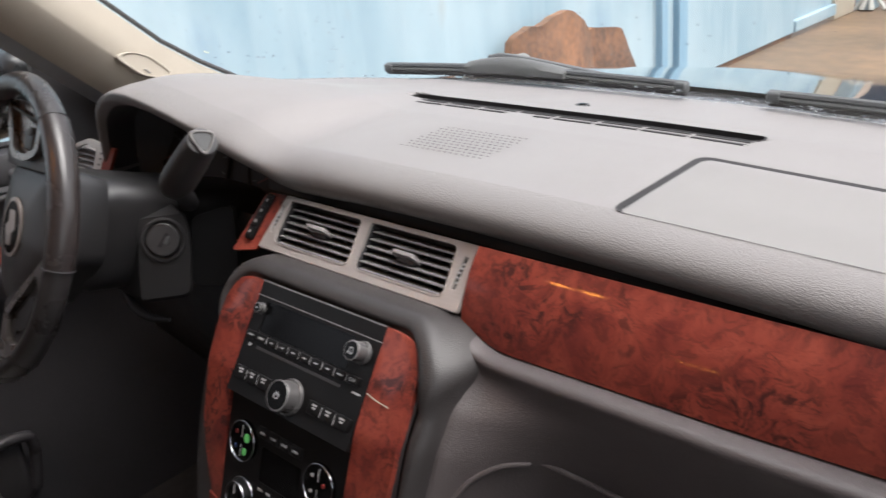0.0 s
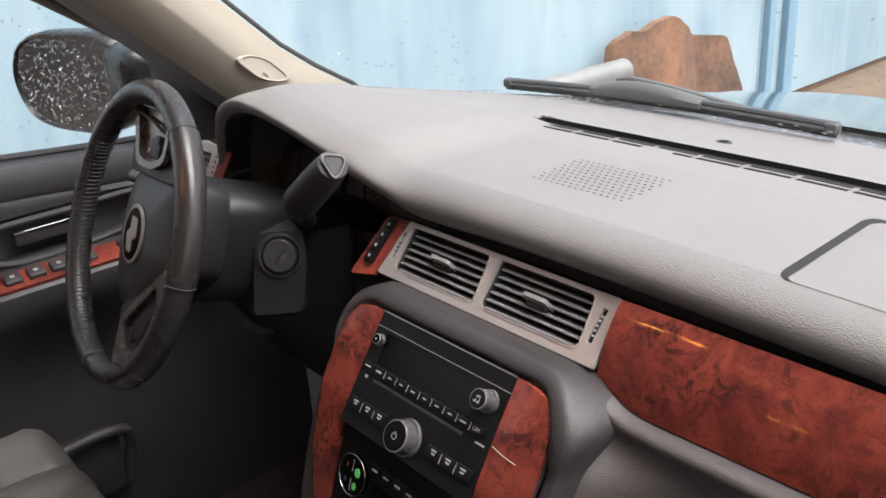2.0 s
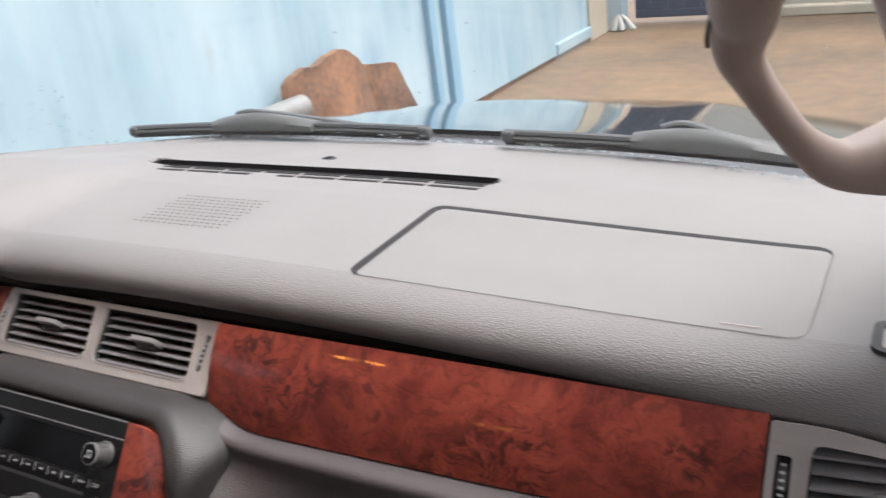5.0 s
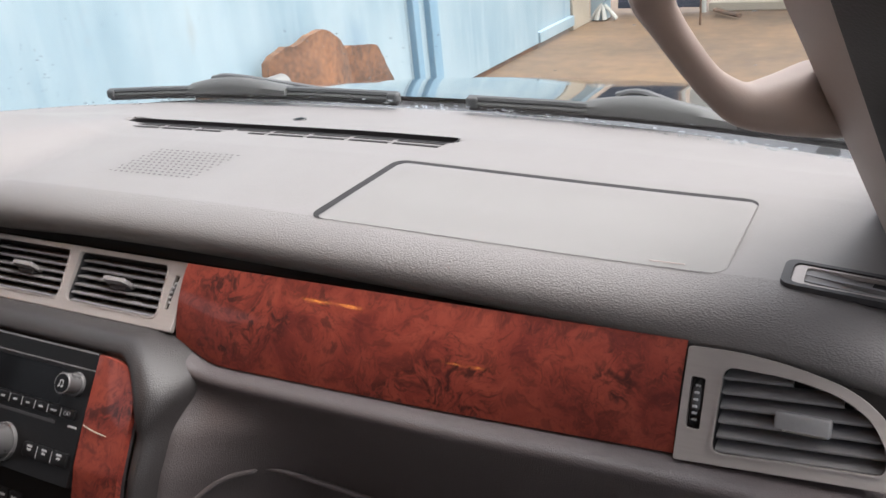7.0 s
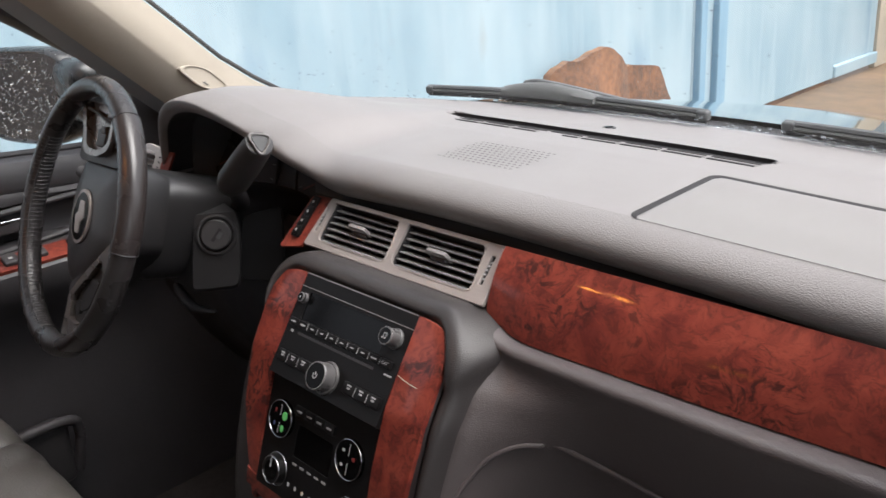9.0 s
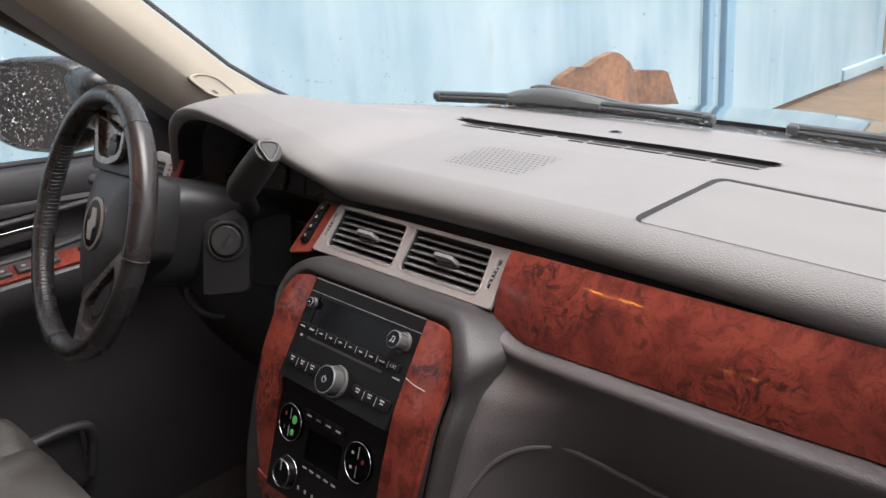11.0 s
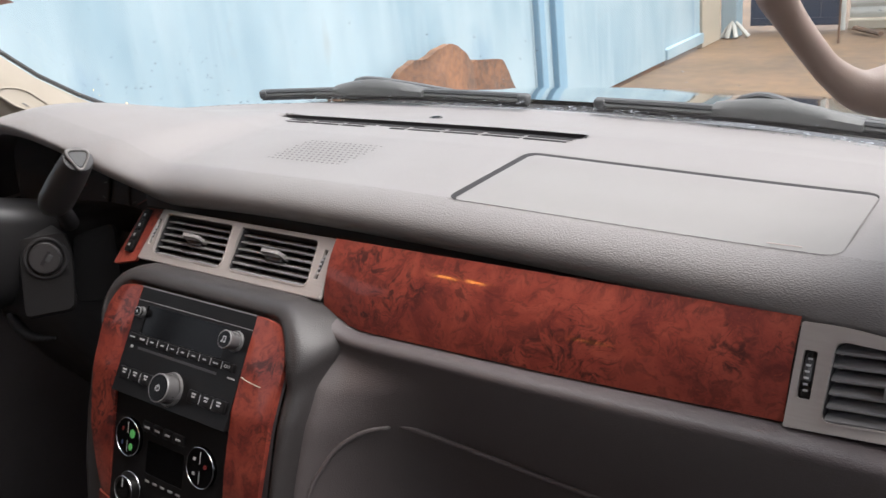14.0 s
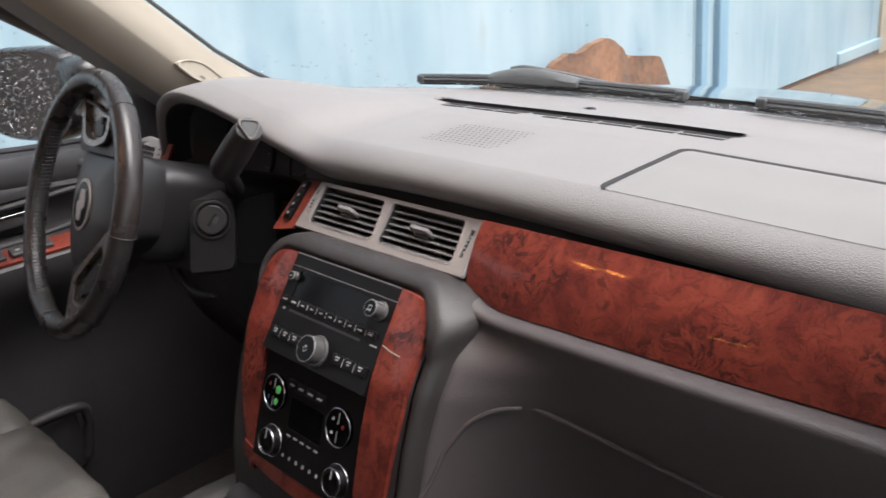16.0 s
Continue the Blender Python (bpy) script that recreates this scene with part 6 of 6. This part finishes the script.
def wing_mirror():
    t = thing("wing_mirror", "black wing mirror with its glass covered in rain drops", "wing mirror", (-1.1, 0.1, 1.15))
    o = Vector((-1.157, 0.058, 1.256))
    x = Vector((0.932, 0.362, 0)).normalized()
    nrm = Vector((0.362, -0.932, 0.03)).normalized()
    y = nrm.cross(x)
    m = Matrix(((x.x, y.x, nrm.x, o.x), (x.y, y.y, nrm.y, o.y), (x.z, y.z, nrm.z, o.z), (0, 0, 0, 1)))
    out = rounded([(-0.156, -0.020), (-0.130, -0.074), (-0.060, -0.096), (0.085, -0.100), (0.150, -0.065), (0.155, 0.075), (0.10, 0.094), (-0.065, 0.094), (-0.132, 0.064), (-0.156, 0.020)], 0.045, 6)
    out = [(p * 0.955, q * 0.99) for p, q in out]
    rows = [[m @ Vector((p * s + dx, q * s, z)) for p, q in out] for s, z, dx in ((0.92, -0.006, 0), (0.96, 0.004, 0), (1.0, 0.0, 0), (1.03, -0.02, 0.005), (1.0, -0.06, 0.015), (0.85, -0.10, 0.02), (0.5, -0.125, 0.02), (0.02, -0.13, 0.02))]
    part("housing", sheet(rows, close=True), MIRRORBACK, t)
    g = part("mirror_glass", plate([(p * 0.94, q * 0.94) for p, q in out], 0.003, m, base=-0.006), SILVER, t, "mirror glass beaded with rain")
    rng = random.Random(5)
    bm = bmesh.new()
    for _ in range(1100):
        p, q = rng.uniform(-0.16, 0.17), rng.uniform(-0.105, 0.10)
        if abs(p / 0.138) ** 3 + abs(q / 0.090) ** 3 > 1:
            continue
        r = rng.choice((0.0006, 0.0008, 0.0010, 0.0012, 0.0014, 0.0018, 0.0024))
        bmesh.ops.create_icosphere(bm, subdivisions=1, radius=r, matrix=m @ Matrix.Translation((p, q, -0.0026)) @ Matrix.Rotation(rng.uniform(-0.5, 0.5), 4, "Z") @ Matrix.Diagonal((rng.uniform(0.8, 1.2), rng.uniform(1.0, 1.8), 0.9, 1)))
    for _ in range(120):
        p, q = rng.uniform(-0.10, 0.13), rng.uniform(0.065, 0.092)
        bmesh.ops.create_icosphere(bm, subdivisions=1, radius=rng.uniform(0.001, 0.0024), matrix=m @ Matrix.Translation((p, q, rng.uniform(-0.05, 0.0))))
    part("rain_drops", bm, BEAD, g, kind="stuff")
    part("arm", box(-0.985, 0.140, 1.272, 0.13, 0.10, 0.120, Matrix.Identity(4), round_=0.030), MIRRORBACK, t, "dark housing neck beaded with rain")
    part("foot", tube([(-0.95, 0.165, 1.235), (-0.90, 0.175, 1.225), (-0.86, 0.180, 1.220)], 0.045, 14), MIRRORBACK, t)


def driver_seat():
    # the driver's car seat
    t = thing("front_seat", "worn grey leather driver's seat cushion with stitched seams", "car seat", (-0.43, -0.5, 0.5))
    def cushion(x, y):
        e = abs(x + 0.44) / 0.25
        z = 0.835 + 0.020 * smooth_step(0.62, 0.95, e) - 0.05 * smooth_step(0.90, 1.06, e)
        for s in (-0.44 - 0.135, -0.44 + 0.135):
            z -= 0.010 * math.exp(-((x - s) / 0.012) ** 2)
        z -= 0.006 * math.exp(-((y + 0.325 + 0.02 * math.sin(x * 9)) / 0.010) ** 2)
        z -= 0.010 * math.exp(-((y + 0.46) / 0.014) ** 2)
        z += 0.006 * noise.noise((x * 14, y * 14, 2)) + 0.004 * noise.noise((x * 34, y * 20, 5))
        return z + 0.012 * smooth_step(-0.7, -0.4, y)
    xs = [-0.715 + 0.0125 * k for k in range(45)]
    rows = []
    for d, h in ((0.01, -0.20), (-0.012, -0.10), (-0.012, -0.055), (-0.006, -0.030), (0.004, -0.012), (0.018, -0.003)):
        rows.append([(x, -0.228 - d - 0.02 * (abs(x + 0.44) / 0.27) ** 4, cushion(x, -0.28) + h) for x in xs])
    for k in range(48):
        y = -0.256 - 0.012 * k
        rows.append([(x, y - 0.02 * (abs(x + 0.44) / 0.27) ** 4, cushion(x, y)) for x in xs])
    part("cushion", sheet(rows), SEAT, t)
    for s in (-0.575, -0.305):
        part("seam", tube([(s, y, cushion(s, y) + 0.0015) for y in [-0.27 - 0.01 * k for k in range(40)]], 0.0016, 6), BLACK, t)
    part("base", box(-0.44, -0.56, 0.58, 0.50, 0.52, 0.22, round_=0.03), BLACK, t)
    rows = [[(x, -0.86 - 0.22 * v - 0.02 * (abs(x + 0.44) / 0.25) ** 3, 0.82 + 0.64 * v) for x in xs] for v in [k / 12 for k in range(13)]]
    part("backrest", sheet(rows), SEAT, t)


def center_console():
    t = thing("center_console", "dark centre console with a grey edge trim and tray", "console", (0, -0.4, 0.45))
    prof = [(-0.206, 0.46), (-0.206, 0.80), (-0.201, 0.832), (-0.192, 0.842), (-0.170, 0.843), (-0.158, 0.836), (-0.152, 0.80)]
    rows = [[(x + 0.012 * smooth_step(-0.14, -0.06, y), y, z) for x, z in prof] for y in [-0.95 + 0.045 * k for k in range(20)] + [-0.07]]
    part("side_trim", sheet(rows), LOWER, t, "grey side trim")
    part("side_trim", sheet([[(-x, y, z) for x, y, z in r] for r in rows]), LOWER, t)
    part("tray", box(0, -0.50, 0.79, 0.31, 0.86, 0.03, round_=0.008), BLACK, t)
    ring = [(-0.095 + 0.045 * math.cos(a), -0.135 + 0.055 * math.sin(a), 0.823) for a in (2 * math.pi * k / 32 for k in range(32))]
    part("cup_ring", tube(ring, 0.004, 8, closed=True), NICKEL, t, "satin ring of a cup holder")
    part("cup_well", cyl((-0.095, -0.135, 0.800), (-0.095, -0.135, 0.812), 0.044), GLOSS, t)
    part("front", box(0, -0.10, 0.66, 0.30, 0.08, 0.40, round_=0.02), BLACK, t)


def rear_view_mirror():
    t = thing("rear_view_mirror", "dark rear view mirror with a small lever", "mirror", (-0.05, 0.04, 1.50))
    m = Matrix(((0.97, 0, 0.24, -0.082), (0.24, 0.10, -0.965, 0.03), (0.0, 0.995, 0.10, 1.541), (0, 0, 0, 1)))
    out = rounded([(-0.125, -0.034), (0.125, -0.034), (0.118, 0.034), (-0.118, 0.034)], 0.022, 5)
    rows = [[m @ Vector((x * s, y * s, z)) for x, y in out] for s, z in ((0.93, 0.0), (1.0, -0.004), (1.0, -0.02), (0.8, -0.04), (0.02, -0.045))]
    part("housing", sheet(rows, close=True), BLACK, t)
    part("mirror_glass", plate([(x * 0.94, y * 0.94) for x, y in out], 0.002, m, base=-0.003), SILVER, t)
    part("lever", plate(rounded([(0.030, -0.060), (0.048, -0.060), (0.052, -0.030), (0.026, -0.030)], 0.004, 3), 0.010, m, base=-0.014), BLACK, t, "small black lever", bevel=0.002)
    part("stem", tube([m @ Vector((0, 0.0, -0.04)), m @ Vector((0, 0.02, -0.075)), (-0.03, 0.17, 1.585)], 0.011, 10), BLACK, t)


def cabin_shell():
    t = thing("ceiling", "pale grey cloth headliner of the cabin", "headliner", (0, -1.2, 1.84), kind="structure")
    rows = [[(x, y, 1.80 + 0.05 * (1 - (x / 0.68) ** 2) + 0.02 * math.sin(math.pi * (y + 0.125) / -2.4)) for x in [-0.68 + 0.17 * k for k in range(9)]] for y in [-0.125 - 0.238 * k for k in range(11)]]
    part("lining", sheet(rows), SHELL, t)
    part("roof_skin", sheet([[(x * 1.22, y, 1.925 - 0.045 * (x / 0.68) ** 2) for x, y, z in r] for r in rows]), PAINT, t)
    f = thing("floor", "dark carpeted cabin floor", "floor", (0, -0.9, 0.42), kind="structure")
    part("carpet", box(0, -0.95, 0.42, 1.78, 2.9, 0.06, round_=0.01), CARPET, f)
    for sx in (-1, 1):
        p = thing("door_pillar", "grey trimmed door pillar", "pillar", (sx * 0.8, -1.05, 0.5), kind="structure")
        part("cover", tube([(sx * 0.83, -1.08, 0.45), (sx * 0.82, -1.10, 1.2), (sx * 0.70, -1.14, 1.82)], 0.06, 12), SHELL, p)
        p = thing("rear_side", "dark trimmed rear side of the cabin", "cabin side", (sx * 0.84, -1.8, 0.45), kind="structure")
        part("trim", box(sx * 0.92, -1.80, 0.82, 0.05, 1.35, 0.80, round_=0.01), DOORLOW, p)
    p = thing("passenger_door", "dark trimmed closed passenger door", "car door", (0.96, 0.16, 0.45))
    leaf = Matrix.Translation((0.96, 0.16, 0)) @ Matrix.Rotation(radians(2), 4, "Z")
    part("trim", box(0, -0.56, 0.80, 0.09, 1.10, 0.80, leaf, round_=0.02), DOOR, p)
    for y0, z0, y1, z1 in ((-0.02, 1.19, -0.30, 1.56), (-0.30, 1.56, -1.08, 1.80), (-1.08, 1.80, -1.10, 1.19)):
        part("window_frame", tube([leaf @ Vector((-0.02, y0, z0)), leaf @ Vector((-0.06, y1, z1))], 0.03, 10), BLACK, p)
    part("window", sheet([[leaf @ Vector((-0.02, -0.04, 1.19)), leaf @ Vector((-0.06, -0.30, 1.55))], [leaf @ Vector((-0.02, -0.5, 1.19)), leaf @ Vector((-0.08, -0.5, 1.63))], [leaf @ Vector((-0.02, -1.08, 1.19)), leaf @ Vector((-0.10, -1.08, 1.80))]]), GLASS, p, "clear side window")
    # unseen panel, added to keep side light and pale reflections off the wood
    p = thing("reflection_blocker", "added dark panel beside the passenger seat, blocks pale reflections in the wood", "pillar", (0.88, -0.9, 0.45), kind="structure")
    part("trim", box(0.88, -0.90, 1.15, 0.06, 0.46, 1.40, round_=0.02), DOORLOW, p)
    # unseen passenger car seat, added to block light from behind
    b = thing("front_seat", "grey leather passenger seat, plain and empty", "car seat", (0.45, -0.6, 0.45))
    part("cushion", box(0.45, -0.50, 0.70, 0.54, 0.56, 0.24, round_=0.06), SEAT, b)
    part("backrest", box(0.45, -0.80, 1.14, 0.58, 0.16, 0.78, Matrix.Identity(4), round_=0.06), SEAT, b)
    part("headrest", box(0.45, -0.82, 1.62, 0.29, 0.11, 0.19, Matrix.Identity(4), round_=0.045), SEAT, b)
    p = thing("tailgate", "dark trimmed tailgate behind the cabin", "tailgate", (0, -2.5, 0.45), kind="structure")
    part("trim", box(0, -2.50, 0.85, 1.70, 0.05, 0.90, round_=0.01), DOOR, p)
    b = thing("rear_bench", "grey leather rear seat bench", "car seat", (0, -1.7, 0.5))
    part("cushion", box(0, -1.62, 0.62, 1.40, 0.5, 0.36, round_=0.05), SEAT, b)
    part("backrest", box(0, -1.95, 1.10, 1.40, 0.16, 0.62, Matrix.Identity(4), round_=0.05), SEAT, b)
    for sx in (-1, 1):
        part("roof_rail", tube([(sx * (0.735 + 0.01 * (y < -0.6)), y, 1.835 - 0.03 * smooth_step(-0.6, -0.25, y)) for y in (-0.28, -0.45, -0.7, -1.2, -1.8, -2.55)], 0.062, 12), SHELL, t)
    part("rear_header", tube([(x, -2.46, 1.845) for x in (-0.75, 0.0, 0.75)], 0.05, 10), SHELL, t)
    # unseen rear glass, tinted dark to cut the light from behind
    for sx in (-1, 1):
        g = single("window_%d" % (3 if sx < 0 else 4), sheet([[(sx * (0.90 - 0.16 * u), y, lerp(1.16, 1.84, u)) for y in (-1.12, -1.7, -2.5)] for u in (0, 0.5, 1)]), DIMGLASS, "tinted rear side window of the cabin", "window", kind="structure")
    single("window_5", sheet([[(x, -2.49 + 0.1 * u, lerp(1.25, 1.84, u)) for x in (-0.9, 0, 0.9)] for u in (0, 0.5, 1)]), DIMGLASS, "tinted tailgate window of the cabin", "window", kind="structure")
    # unseen lamps added in the headliner to give the wood its orange glints
    for x, y, z, wide in ((-0.29, -0.60, 1.842, 0.034), (-0.40, -1.75, 1.842, 0.026)):
        d = thing("dome_lamp", "added overhead lamp with two warm lenses, for orange glints in the wood", "lamp", (x, y, z), group="dome lamps")
        part("housing", box(x, y, z + 0.008, 0.20, 0.09, 0.02, round_=0.006), SHELL, d)
        for dx in (-0.042, 0.042):
            part("lens", box(x + dx, y, z - 0.004, wide, 0.030, 0.008, round_=0.002), LAMP, d, "glowing warm lens")
    # yard wall behind the car
    bm = box(-3.0, -9.0, 1.5, 14.0, 0.2, 3.0)
    single("wall_south", bm, BRICKDARK, "dark brown wall behind the car", "wall", kind="structure")
    bm = box(-4.2, -6.0, 1.5, 0.2, 6.0, 3.0)
    single("wall_southwest", bm, BRICKDARK, "dark brown wall continuing behind the car", "wall", kind="structure")


# ---- build ----
yard()
corrugated_wall()
wall_post()
yard_end()
rusty_scrap()
windshield()
car_hood()
cabin_shell()
pillar(-1, BEIGE, "beige trim of the driver's windshield pillar")
pillar(1, TAUPE, "taupe trim of the passenger's windshield pillar")
tweeter(-1)
grab_handle()
dash = thing("dashboard", "grey soft-touch car dashboard with red burl wood trim", "dashboard", (0, 0.25, 0.9))
dash_pad(dash)
dash_top_fittings(dash)
wood_panel(dash)
stack_surround(dash)
driver_switches(dash)
center_vents()
passenger_vent()
for control in (stack_wood(), radio(), climate_panel()):
    control.location.x += CX
instrument_cluster()
steering_column()
gear_lever()
steering_wheel()
driver_vent()
driver_door()
wing_mirror()
driver_seat()
center_console()
rear_view_mirror()
wiper(-0.452, 0.108, 0.545, 0.547, 1.2455, 1.2550, -0.266, -0.077)
wiper(0.222, 0.735, 0.540, 0.515, 1.2550, 1.2300, 0.388, 0.562)
